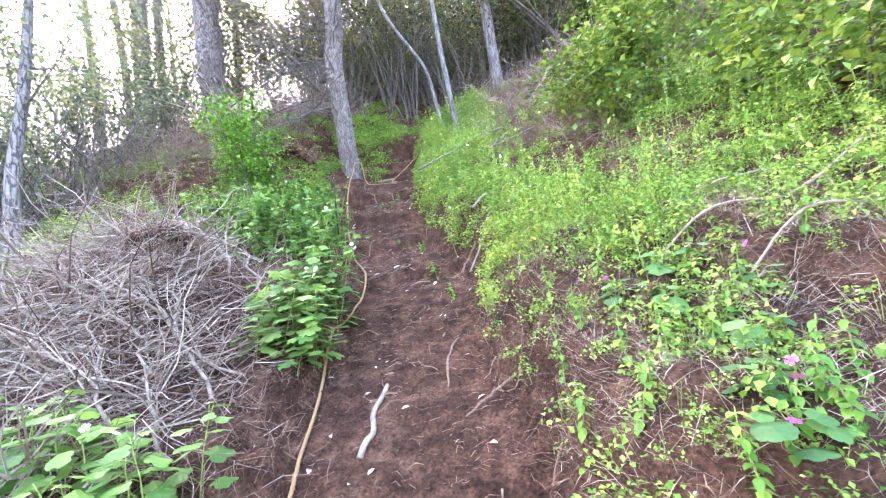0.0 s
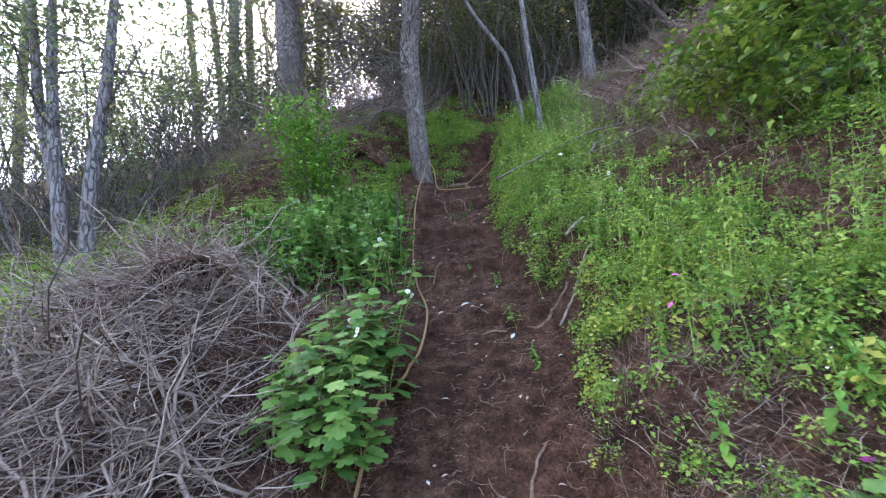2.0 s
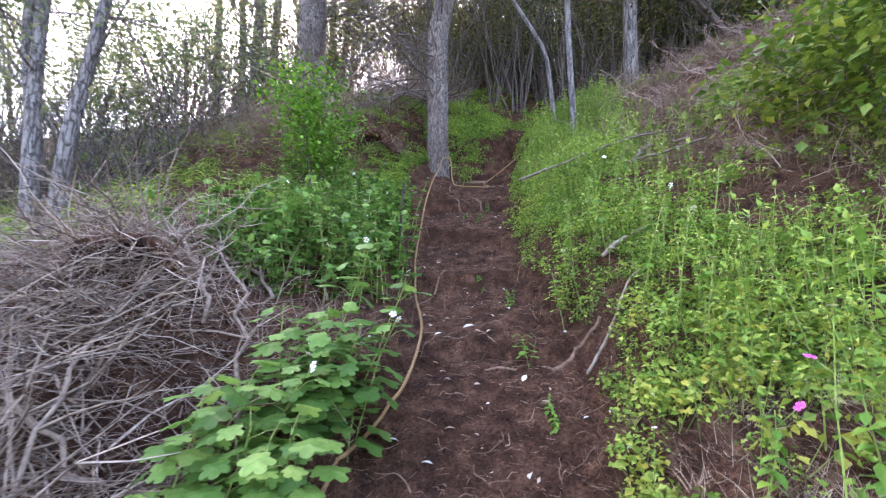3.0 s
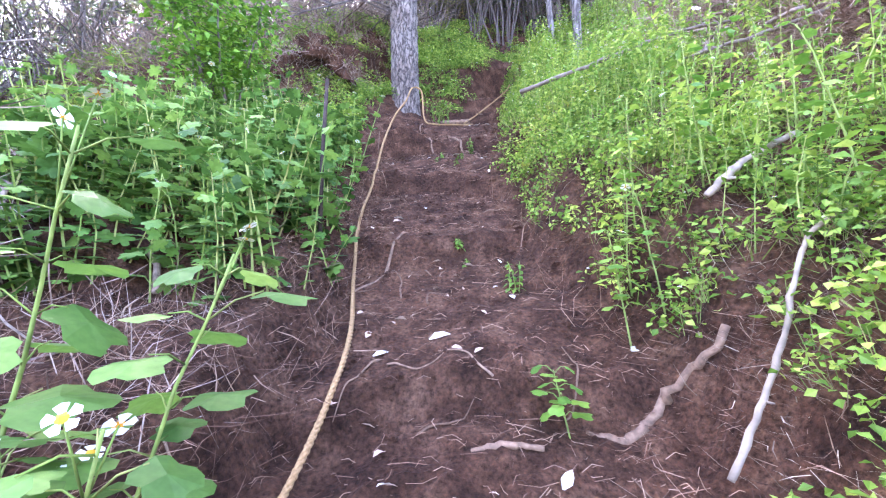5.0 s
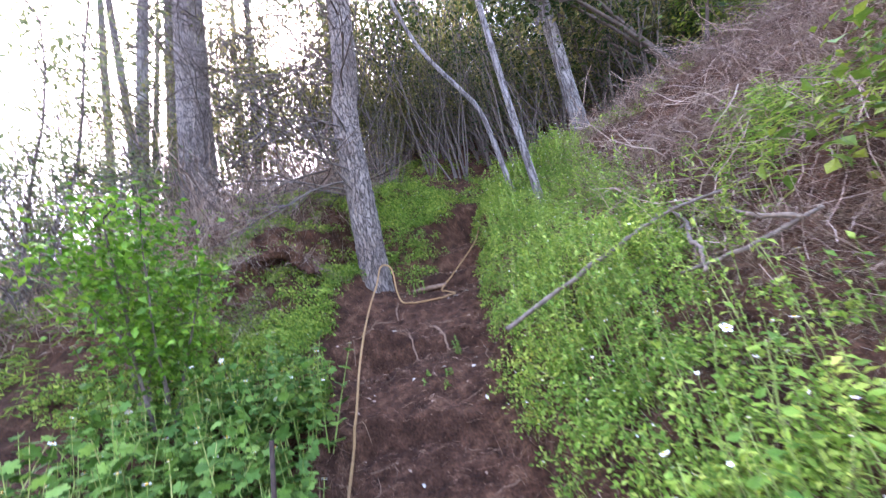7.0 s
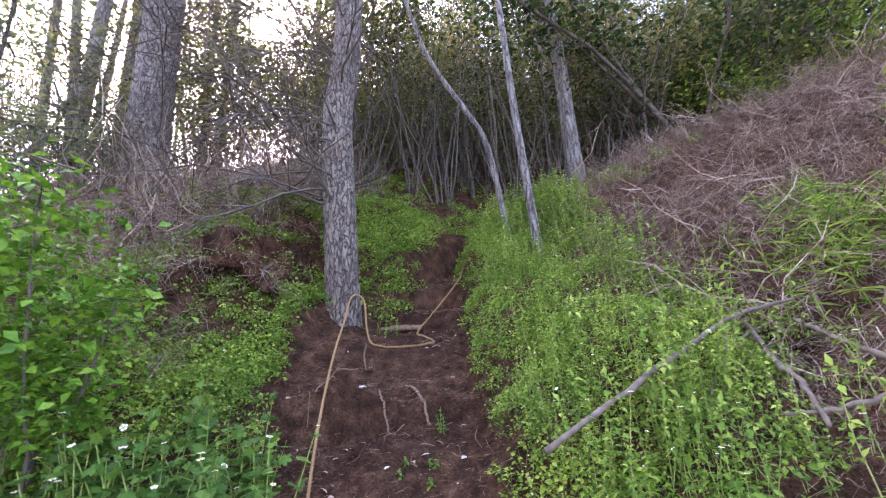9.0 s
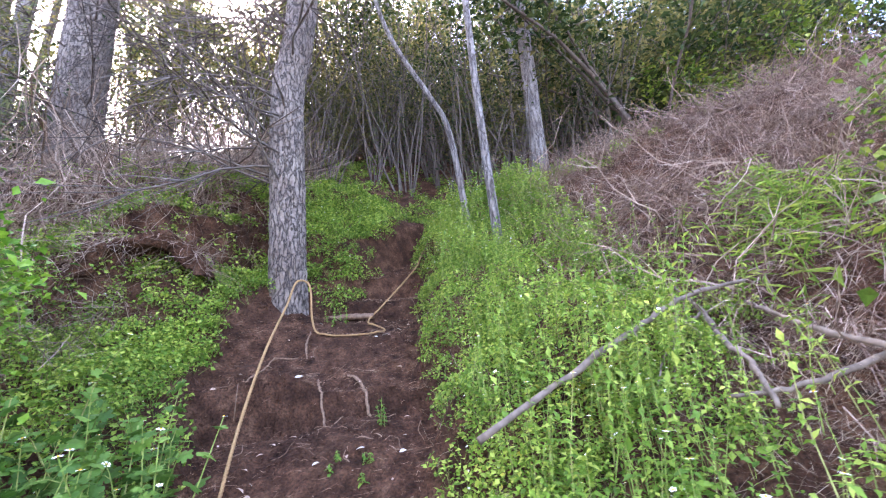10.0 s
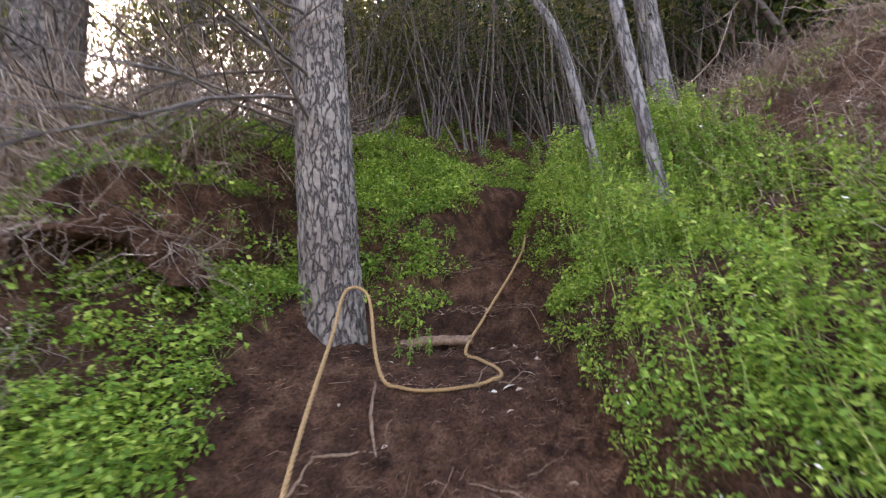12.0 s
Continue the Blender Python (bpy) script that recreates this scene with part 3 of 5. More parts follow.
scatter("dry_grass", BLADES, on_ground(66000, -0.2, 3.0, 0.6, 8.0, straw_zone), [STRAW], "matted pale dry grass lying on the bank", "dry grass", size=(0.4, 1.0), tilt=0.32)
mat_spots = on_ground(52000, 0.1, 2.2, 0.6, 5.6, lambda x, y, r, l: step(0.02, 0.15, r) * straw_patch(x, y))
mat_spots[:, 2] += rng.uniform(0, 0.03, len(mat_spots))
scatter("straw_mat", BLADES, mat_spots, [STRAW], "thick mat of pale dead grass on the bank", "dry grass", size=(0.4, 0.85), tilt=0.28)
scatter("slope_grass", [sprig(0.22, 4, quick_leaf(0.12, 0.01), whorl=4) for _ in range(3)], on_ground(230, 1.4, 2.7, 4.9, 6.1, lambda x, y, r, l: np.exp(-(((x - 1.95) / 0.45) ** 2 + ((y - 5.45) / 0.4) ** 2))), [HERB, STEM], "yellow-green grass among dry brush", "grass")
NEEDLES = [tube(wander((-L / 2, 0, 0.004), (1, 0, 0), L, 2, 0.3), [0.0009, 0.0011, 0.0006], 3, 0, False) for L in (0.025, 0.04, 0.06, 0.09)]
scatter("needle_litter", NEEDLES, on_ground(28000, -1.9, 0.8, 0.5, 8.6, lambda x, y, r, l: (1 - step(0.0, 0.3, np.maximum(r, l))) * (0.4 + 0.6 * step(0.4, 0.65, grain(x, y, 3, 16)))), [NEEDLE], "brown pine needles and rootlets scattered on the trodden earth", "litter", size=(0.5, 1.3), tilt=0.12)


def twig_shape(length, radius, forks=4, mat=0):
    line = wander((0, 0, 0), (1, 0, 0.12), length, 5, 0.2)
    out = [tube(line, np.linspace(radius, radius * 0.4, 6), 3, mat, False)]
    for _ in range(forks):
        k = rng.integers(1, 5)
        d = line[k + 1] - line[k]
        d = d / np.linalg.norm(d) + rng.normal(0, 0.55, 3)
        sub = wander(line[k], d, length * rng.uniform(0.2, 0.5), 2, 0.22)
        out.append(tube(sub, np.linspace(radius * 0.6, radius * 0.2, 3), 3, mat, False))
    return joined(out)


TWIGS = [twig_shape(L, r, 3) for L, r in ((0.35, 0.0025), (0.45, 0.003), (0.6, 0.0042), (0.25, 0.002), (0.4, 0.0022), (0.45, 0.0025))]


UPTWIGS = [Shape(t.v[:, [1, 2, 0]], t.faces, t.mats) for t in TWIGS]
upright = on_ground(1500, -6.0, -1.9, 7.2, 10.5, lambda x, y, r, l: step(0.9, 1.6, l) * 0.7)
scatter("dry_thicket", UPTWIGS, upright, [DEADWOOD], "tangled upright dead stems on the far bank", "dry brush", size=(1.4, 3.0), tilt=0.5)


hedge = on_ground(2600, -11, -4.0, 4.6, 8.4, lambda x, y, r, l: np.exp(-((y - 5.6 + 0.12 * (x + 5)) / 0.8) ** 2) * step(4.0, 5.0, -x))
hedge[:, 2] += rng.uniform(0, 0.3, len(hedge))
scatter("dark_brush", UPTWIGS, hedge, [DARKTWIG], "dark tangled brush behind the grassy patch", "dry brush", size=(1.2, 2.6), tilt=0.7)


def pile_top(x, y):
    """Height of the brush heap above the ground."""
    return 0.3 * np.exp(-(((x + 1.85) / 0.75) ** 2 + ((y - 2.3) / 0.95) ** 2))


heap = on_ground(8500, -3.6, -0.6, 0.2, 4.4, lambda x, y, r, l: step(0.2, 0.5, l) * np.clip(0.2 + 2.9 * pile_top(x, y), 0, 1) * (1 - step(2.8, 3.1, y) * (1 - step(0.7, 1.1, l))) * (1 - left_leafy(x, y, r, l)))
heap[:, 2] += rng.uniform(0.0, 1.0, len(heap)) * pile_top(heap[:, 0], heap[:, 1])
scatter("brush_heap", TWIGS, heap, [DEADWOOD], "tangled heap of grey dead twigs beside the path", "brush heap", size=(0.6, 1.4), tilt=0.45)
under = on_ground(20000, -3.8, -0.6, 0.3, 4.6, lambda x, y, r, l: step(0.0, 0.2, l) * np.clip(0.45 + 2.5 * pile_top(x, y), 0, 1) * (1 - left_leafy(x, y, r, l)))
under[:, 2] += rng.uniform(0.0, 0.55, len(under)) * pile_top(under[:, 0], under[:, 1])
scatter("heap_litter", BLADES, under, [DRYSTEM], "matted brown dead stems and needles within the brush heap", "litter", size=(0.8, 1.8), tilt=0.6)
hillside = on_ground(4200, 1.0, 7.0, 4.9, 10.5, lambda x, y, r, l: step(1.2, 1.9, r) * (0.35 + 0.65 * step(0.35, 0.6, grain(x, y, 0.9, 17))))
hillside[:, 2] += rng.uniform(0, 0.35, len(hillside))
scatter("dry_hillside_brush", TWIGS, hillside, [DRYSTEM], "dry brown brush covering the upper slope", "dry brush", size=(0.6, 1.5), tilt=0.6)
matted = on_ground(42000, 0.7, 6.0, 3.6, 10.0, lambda x, y, r, l: step(0.9, 1.4, r) * 0.9)
matted[:, 2] += rng.uniform(0, 0.12, len(matted))
scatter("matted_dry_brush", BLADES, matted, [DRYSTEM], "matted brown dead stems covering the upper slope", "dry brush", size=(1.0, 2.4), tilt=0.5)
standing = on_ground(900, 1.3, 6.0, 5.2, 10.0, lambda x, y, r, l: step(1.3, 1.8, r) * step(0.35, 0.6, grain(x, y, 1.1, 41)))
scatter("standing_dry_stems", [Shape(t.v[:, [1, 2, 0]], t.faces, t.mats) for t in TWIGS], standing, [DRYSTEM], "upright dead stems on the upper slope", "dry brush", size=(0.5, 1.2), tilt=0.5)
hanging = on_ground(17000, -5.0, -1.6, 5.7, 9.4, lambda x, y, r, l: step(0.62, 0.85, l) * (1 - 0.6 * step(7.5, 8.2, y) * (1 - step(1.6, 2.4, l))))
hanging[:, 2] += rng.uniform(0, 0.25, len(hanging))
scatter("matted_bank_brush", BLADES, hanging, [DRYSTEM], "matted brown dead stems on the far bank", "dry brush", size=(1.0, 2.4), tilt=0.6)
bankbrush = on_ground(1900, -5.5, -1.5, 6.3, 9.6, lambda x, y, r, l: step(0.8, 1.2, l) * 0.85)
bankbrush[:, 2] += rng.uniform(0, 0.6, len(bankbrush))
scatter("bank_brush", TWIGS, bankbrush, [DRYSTEM], "dead brown brush hanging over the far bank", "dry brush", size=(0.7, 1.6), tilt=0.6)


# ---- trees ----
def trunk_shape(points, radii, sides, rings, plates=0.0, flare=0.0):
    """A tapered trunk along a line, with plated bark raised in the mesh."""
    line = smooth_line(points, 12)
    s = np.r_[0, np.cumsum(np.linalg.norm(np.diff(line, axis=0), axis=1))]
    at = np.linspace(0, s[-1], rings)
    p = np.stack([np.interp(at, s, line[:, c]) for c in range(3)], 1)
    r = np.interp(at, np.linspace(0, s[-1], len(radii)), radii)
    r = r * (1 + flare * np.exp(-at / 0.18))
    shape = tube(p, r, sides, 0, False)
    if plates:
        v = shape.v.reshape(rings, sides, 3)
        for i in range(rings):
            for j in range(sides):
                out = v[i, j] - p[i]
                out = out / (np.linalg.norm(out) + 1e-9)
                q = Vector((out[0] * 3.1 + 7, out[1] * 3.1, p[i, 2] * 6.0))
                q = q + 0.35 * noise.noise_vector(q * 2.3)
                dist = noise.voronoi(q)[0]
                crack = min(1.0, (dist[1] - dist[0]) / 0.22)
                lump = noise.noise(q * 4.0) * 0.3
                v[i, j] += out * plates * (crack - 0.8 + lump)
        shape.v = v.reshape(-1, 3)
    return shape


def leaf_cloud(centres, reach, count, leaf, flat=0.7):
    """Leaves in loose clumps round centres, as poses."""
    k = rng.integers(0, len(centres), count)
    p = centres[k] + rng.normal(0, 1, (count, 3)) * reach * (1, 1, flat)
    return leaf, poses_at(p, rng.uniform(0, 6.28, count), rng.normal(0.2, 0.6, count), rng.uniform(0, 6.28, count), rng.uniform(0.6, 1.4, count))


def limb(at, way, length, r0, droop, wobble=0.12, sides=4, twigs=3):
    """One branch with its side twigs, and the places along it where leaves sit."""
    sub = wander(at, way, length, 6, wobble, droop)
    out, ends = [tube(sub, np.linspace(r0, r0 * 0.2, 7), sides, 0, False)], list(sub[3:])
    for _ in range(twigs):
        k = rng.integers(2, 6)
        d = (sub[k] - sub[k - 1]) / np.linalg.norm(sub[k] - sub[k - 1]) + rng.normal(0, 0.6, 3)
        tip = wander(sub[k], d, length * 0.4, 3, 0.15, droop)
        out.append(tube(tip, np.linspace(r0 * 0.4, r0 * 0.12, 4), 3, 0, False))
        ends += list(tip[1:])
    return joined(out), ends


def tree(name, label, points, radii, bark, leaf_mats, leaf, leaves, low, number, length, droop=0.05, up=0.25, reach=0.22, sides=14, rings=60, plates=0.0, flare=0.25, group="", wood=None, dead=0, dead_span=(0.08, 0.4), dead_length=1.5, dead_way=(0, 6.28)):
    """A tree at points[0]: trunk, limbs, bare dead branches and a crown of single leaves."""
    base = np.array(points[0], float)
    rel = np.array(points, float) - base
    ob = thing(name, label, "tree", group, base)
    part("trunk", mesh_of(trunk_shape(rel, radii, sides, rings, plates, flare), "trunk", [bark], True), ob)
    line = smooth_line(rel, 8)
    share = np.r_[0, np.cumsum(np.linalg.norm(np.diff(line, axis=0), axis=1))]
    share = share / share[-1]
    ends = []

    def on_trunk(f):
        return np.array([np.interp(f, share, line[:, c]) for c in range(3)]), np.interp(f, np.linspace(0, 1, len(radii)), radii)

    for k in range(number):
        f, a = rng.uniform(low, 0.98), rng.uniform(0, 6.28)
        at, r = on_trunk(f)
        shape, tips = limb(at, (math.cos(a), math.sin(a), up + rng.normal(0, 0.25)), length * rng.uniform(0.5, 1.1) * (1.15 - 0.6 * f), max(0.012, r * 0.28), droop)
        part("limb", mesh_of(shape, "limb", [wood or bark], True), ob)
        ends += tips
    for k in range(dead):
        f, a = rng.uniform(*dead_span), rng.uniform(*dead_way)
        at, r = on_trunk(f)
        shape, _ = limb(at, (math.cos(a), math.sin(a), 0.1 + rng.normal(0, 0.2)), dead_length * rng.uniform(0.6, 1.25), 0.013, 0.03, 0.16, 4, 9)
        part("dead_branch", mesh_of(shape, "dead_branch", [DARKTWIG], True), ob, "thin bare dead branch")
    if leaves:
        part("crown", spread([leaf_cloud(np.array(ends), reach, leaves, leaf)], "crown", leaf_mats), ob)
    return ob


def foot(x, y, sink=0.08):
    return np.array([x, y, float(ground(x, y)) - sink])


NEEDLE_TUFT = joined([quick_leaf(0.16, 0.03).moved(np.array(pose(0, 0, 0, 0, a, b))) for a, b in ((-20, 0), (10, 75), (-30, 170))])
SMALL_LEAF = quick_leaf(0.066, 0.036)

base = foot(-1.28, 7.12, 0.3)
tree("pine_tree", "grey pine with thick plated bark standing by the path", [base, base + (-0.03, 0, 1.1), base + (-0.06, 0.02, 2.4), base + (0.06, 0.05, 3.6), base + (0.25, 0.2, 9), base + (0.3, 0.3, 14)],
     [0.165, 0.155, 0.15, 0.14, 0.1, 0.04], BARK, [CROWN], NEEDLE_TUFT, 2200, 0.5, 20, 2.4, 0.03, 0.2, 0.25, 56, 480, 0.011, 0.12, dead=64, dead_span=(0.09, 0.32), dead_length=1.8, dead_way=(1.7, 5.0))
base = foot(-4.1, 8.2)
tree("pine_tree", "massive rough-barked pine on the far bank", [base, base + (-0.05, 0, 2), base + (-0.05, 0, 4), base + (-0.2, 0.2, 10), base + (-0.2, 0.4, 16)],
     [0.27, 0.24, 0.22, 0.17, 0.05], BARK, [CROWN], NEEDLE_TUFT, 2200, 0.55, 18, 3.0, 0.03, 0.2, 0.3, 48, 320, 0.018, 0.2, dead=60, dead_span=(0.06, 0.34), dead_length=2.4)
base = foot(2.06, 9.28)
tree("slender_tree", "straight grey-barked tree at the edge of the wood", [base, base + (-0.02, 0, 1.2), base + (0, 0, 3.6), base + (-0.1, 0.2, 8), base + (-0.1, 0.3, 11)],
     [0.14, 0.12, 0.11, 0.08, 0.03], BARK_FAR, [CROWN], SMALL_LEAF, 3500, 0.5, 18, 2.2, 0.0, 0.4, 0.3, dead=5, dead_span=(0.2, 0.5), dead_length=0.5)
base = foot(0.49, 7.68)
tree("young_tree", "thin pale leaning young tree", [base, (0.353, 7.7, 5.77), (0.151, 7.74, 6.29), (-0.209, 7.79, 7.01), (-0.456, 7.85, 7.8), (-0.85, 7.91, 9.7)],
     [0.04, 0.034, 0.031, 0.027, 0.023, 0.012], BARK_FAR, [CROWN], SMALL_LEAF, 1300, 0.72, 8, 1.3, 0.0, 0.5, 0.22, 10, 50, group="young trees")
base = foot(0.73, 7.4)
tree("young_tree", "thin pale upright young tree", [base, (0.67, 7.42, 6.0), (0.65, 7.45, 7.6), (0.6, 7.5, 9.6)],
     [0.05, 0.044, 0.038, 0.015], BARK_FAR, [CROWN], SMALL_LEAF, 1300, 0.7, 8, 1.3, 0.0, 0.5, 0.22, 10, 50, group="young trees")
for k, (dx, dy, lean) in enumerate(((0, 0, -0.35), (0.12, 0.1, 0.12), (-0.15, 0.2, -0.65))):
    base = foot(-4.5 + dx, 4.2 + dy)
    tree("small_tree", "grey crooked multi-stemmed small tree", [base, base + (lean * 0.4, 0, 1.0), base + (lean * 1.1, 0.1, 2.3), base + (lean * 1.6, 0.2, 4.4)], [0.08, 0.06, 0.05, 0.015], BARK_FAR, [CROWN_PALE], SMALL_LEAF, 2000, 0.35, 12, 1.8, 0.0, 0.4, 0.3, 10, 40, group="stems of the crooked tree")

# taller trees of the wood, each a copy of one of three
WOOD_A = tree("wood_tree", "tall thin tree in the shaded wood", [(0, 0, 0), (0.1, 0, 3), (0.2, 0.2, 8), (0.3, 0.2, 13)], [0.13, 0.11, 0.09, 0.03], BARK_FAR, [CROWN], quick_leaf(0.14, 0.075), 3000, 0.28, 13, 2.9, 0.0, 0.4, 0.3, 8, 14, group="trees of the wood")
WOOD_B = tree("wood_tree", "tall thin tree in the shaded wood", [(0, 0, 0), (-0.2, 0.1, 3), (-0.1, 0.2, 7), (0.2, 0.2, 11)], [0.1, 0.09, 0.07, 0.03], BARK_FAR, [CROWN_PALE], quick_leaf(0.13, 0.07), 2800, 0.16, 14, 2.6, 0.0, 0.4, 0.3, 8, 14, group="trees of the wood")
WOOD_C = tree("wood_pine", "tall straight pine with bare lower branches", [(0, 0, 0), (0.05, 0, 4), (0.1, 0.1, 10), (0.1, 0.1, 16)], [0.12, 0.11, 0.08, 0.03], BARK_FAR, [CROWN_PALE], NEEDLE_TUFT, 900, 0.3, 14, 2.6, 0.03, 0.1, 0.45, 8, 14, group="trees of the wood", dead=8, dead_span=(0.1, 0.4), dead_length=2.0)
spots = [(-5.4, 12, 2), (-6.8, 10, 2), (-7.7, 12, 2), (-9.3, 13, 2), (-10.4, 13, 2), (-6.6, 13.4, 0), (-8.7, 12, 1)]
tried = 0
while len(spots) < 56 and tried < 4000:
    tried += 1
    x, y = rng.uniform(-26, 22), rng.uniform(2, 34)
    ahead = y > 11.5 + 0.25 * max(0, x - 2) and x > -5
    lefty = x < -6.5 and y > 3
    if (ahead or (lefty and rng.random() < 0.16)) and all((x - a) ** 2 + (y - b) ** 2 > 2.2 for a, b, _ in spots):
        spots.append((x, y, int(rng.integers(0, 3))))
for x, y, k in spots:
    s = rng.uniform(0.8, 1.15)
    copy_thing((WOOD_A, WOOD_B, WOOD_C)[k], Matrix.Translation(foot(x, y)) @ pose(0, 0, 0, rng.normal(0, 3), rng.normal(0, 3), rng.uniform(0, 360)) @ Matrix.Scale(s, 4))
for ob in (WOOD_A, WOOD_B, WOOD_C):
    x, y = {WOOD_A: (3.5, 14.0), WOOD_B: (-1.0, 16.0), WOOD_C: (-12.5, 9.0)}[ob]
    ob.location = foot(x, y)


# ---- thicket, shrubs and bushes ----
def bush(name, label, at, stems, height, width, leaf, leaves, mats, reach=0.12, low=0.25, wood=None, group="", lean=0.35, twigs=2, stout=1.0):
    ob = thing(name, label, "shrub", group, at)
    ends, fine = [], []
    for _ in range(stems):
        a = rng.uniform(0, 6.28)
        d = (math.cos(a) * lean * width, math.sin(a) * lean * width, 1)
        line = wander((0.12 * width * math.cos(a), 0.12 * width * math.sin(a), -0.06), d, height * rng.uniform(0.7, 1.1), 7, 0.1)
        r = stout * (0.006 + 0.006 * height * rng.uniform(0.6, 1.2))
        out = [tube(line, np.linspace(r, r * 0.3, 8), 4, 0, False)]
        ends += list(line[max(1, int(8 * low)):])
        for k in range(3, 8):
            for _ in range(twigs):
                tip = wander(line[k], np.array(d) * 0.5 + rng.normal(0, 0.7, 3), 0.3 * width * rng.uniform(0.5, 1.2), 3, 0.2)
                fine.append(tube(tip, np.linspace(r * 0.4, r * 0.12, 4), 3, 0, False))
                ends += list(tip[1:])
        part("stem", mesh_of(joined(out), "stem", [wood or DARKTWIG], True), ob)
    tagged(part("twig_mass", mesh_of(joined(fine), "twig_mass", [wood or DARKTWIG], True), ob), kind="stuff")
    part("foliage", spread([leaf_cloud(np.array(ends), reach, leaves, leaf, 0.8)], "foliage", mats), ob)
    return ob


bush("green_shrub", "fresh green leafy shrub on the bank", foot(-2.15, 5.1, 0.02), 9, 1.4, 0.55, mid_leaf(0.046, 0.03), 4600, [SHRUB], 0.085, 0.5, lean=0.32)
for x, y, h, w in ((2.35, 3.3, 0.75, 1.0), (2.6, 2.4, 0.7, 1.0), (2.9, 4.3, 0.9, 1.1), (3.6, 3.4, 1.0, 1.2), (3.3, 1.5, 0.8, 1.0), (4.1, 5.2, 1.0, 1.2), (2.15, 4.15, 0.85, 0.8), (2.7, 4.7, 1.0, 0.8)):
    bush("yellow_green_bush", "yellow-green broad-leaved bush on the slope", foot(x, y, 0.02), 9, h, w, mid_leaf(0.07, 0.045), 2200, [BUSH], 0.13, 0.1, group="bushes on the slope", lean=0.9)
THICKET = [bush("thicket_sapling", "thin dark upright sapling stems with sparse leaves", (0, 0, 0), 9, h, 0.9, SMALL_LEAF, n, [m], 0.24, 0.35, group="thicket", lean=0.22, twigs=1, stout=0.55) for h, m, n in ((4.0, CROWN, 420), (4.8, OLIVE, 620), (3.0, OLIVE, 480))]
for k in range(118):
    x, y = (rng.uniform(-3.4, 4.0), rng.uniform(9.3, 14.0)) if k < 88 else (rng.uniform(-13, -4.2), rng.uniform(7.5, 15))
    m = Matrix.Translation(foot(x, y)) @ pose(0, 0, 0, 0, 0, rng.uniform(0, 360)) @ Matrix.Scale(rng.uniform(0.75, 1.25), 4)
    if k < 3:
        THICKET[k].matrix_basis = m
    else:
        copy_thing(THICKET[k % 3], m)
UNDER = [bush("understorey_tree", "fine-leaved pale understorey tree", (0, 0, 0), 6, h, 1.5, quick_leaf(0.1, 0.026), int(n * 1.25), [m], 0.17, 0.2, BARK_FAR, "understorey", 0.35, 3, 0.8) for h, n, m in ((4.2, 2600, CROWN_PALE), (5.5, 3000, CROWN_PALE), (3.4, 2400, OLIVE))]
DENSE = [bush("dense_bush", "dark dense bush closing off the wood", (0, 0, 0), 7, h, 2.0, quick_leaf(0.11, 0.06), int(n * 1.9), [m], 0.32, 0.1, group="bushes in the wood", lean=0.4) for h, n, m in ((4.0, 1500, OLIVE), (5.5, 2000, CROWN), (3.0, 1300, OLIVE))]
for protos, places in ((UNDER[:2], [(-5.2, 6.6), (-6.5, 8.2), (-8.2, 9.6), (-10, 7.6), (-7.0, 12.2), (-11, 11), (-7.2, 6.8), (-8.6, 6.2), (-9.4, 8.8), (-8.0, 4.2), (-10.6, 9.6), (-11.5, 6.4), (-9.0, 13.4), (-6.2, 5.2)]),
                       (UNDER[2:], [(-3.3, 10.4), (-4.5, 11.2), (-2.4, 11.2), (-5.6, 10.6), (-3.7, 12.4), (-6.2, 9.4), (-1.9, 10.2), (-5.0, 12.8), (-2.9, 11.9), (-1.3, 11.5), (-0.3, 13.0)]),
                       (DENSE, [(-2.0, 14.6), (0.2, 15.4), (2.2, 13.6), (4.2, 12.6), (6.4, 13.4), (8.6, 13.8), (10.8, 12.6), (3.2, 16.6), (-1.2, 18), (6.2, 17), (9.4, 17.4), (12.6, 15.5), (1.2, 18.6),  (13.8, 11), (11, 9.5), (7.6, 11.2), (5.2, 11.0), (3.4, 11.2), (-3.2, 16.2),  (1.2, 14.2), (2.8, 15.2), (0.4, 16.8), (4.8, 14.8), (-2.2, 16.4), (2.0, 17.6), (4.6, 18.5), (7.4, 15.5), (9, 20), (5, 21), (0, 21), (7.0, 19.0), (4.6, 9.9), (6.0, 10.2), (5.6, 12.0), (3.9, 13.4), (7.8, 12.6), (9.6, 11.2), (-2.6, 14.0)])):
    for k, (x, y) in enumerate(places):
        m = Matrix.Translation(foot(x, y, 0.15)) @ pose(0, 0, 0, 0, 0, rng.uniform(0, 360)) @ Matrix.Scale(rng.uniform(0.8, 1.2), 4)
        if k < len(protos):
            protos[k].matrix_basis = m
        else:
            copy_thing(protos[k % len(protos)], m)
BARE = [bush("bare_sapling", "leafless grey sapling with fine tangled twigs", (0, 0, 0), 6, h, 1.3, SMALL_LEAF, 120, [OLIVE], 0.2, 0.3, BARK_FAR, "bare saplings", 0.4, 6, 0.7) for h in (2.6, 3.4)]
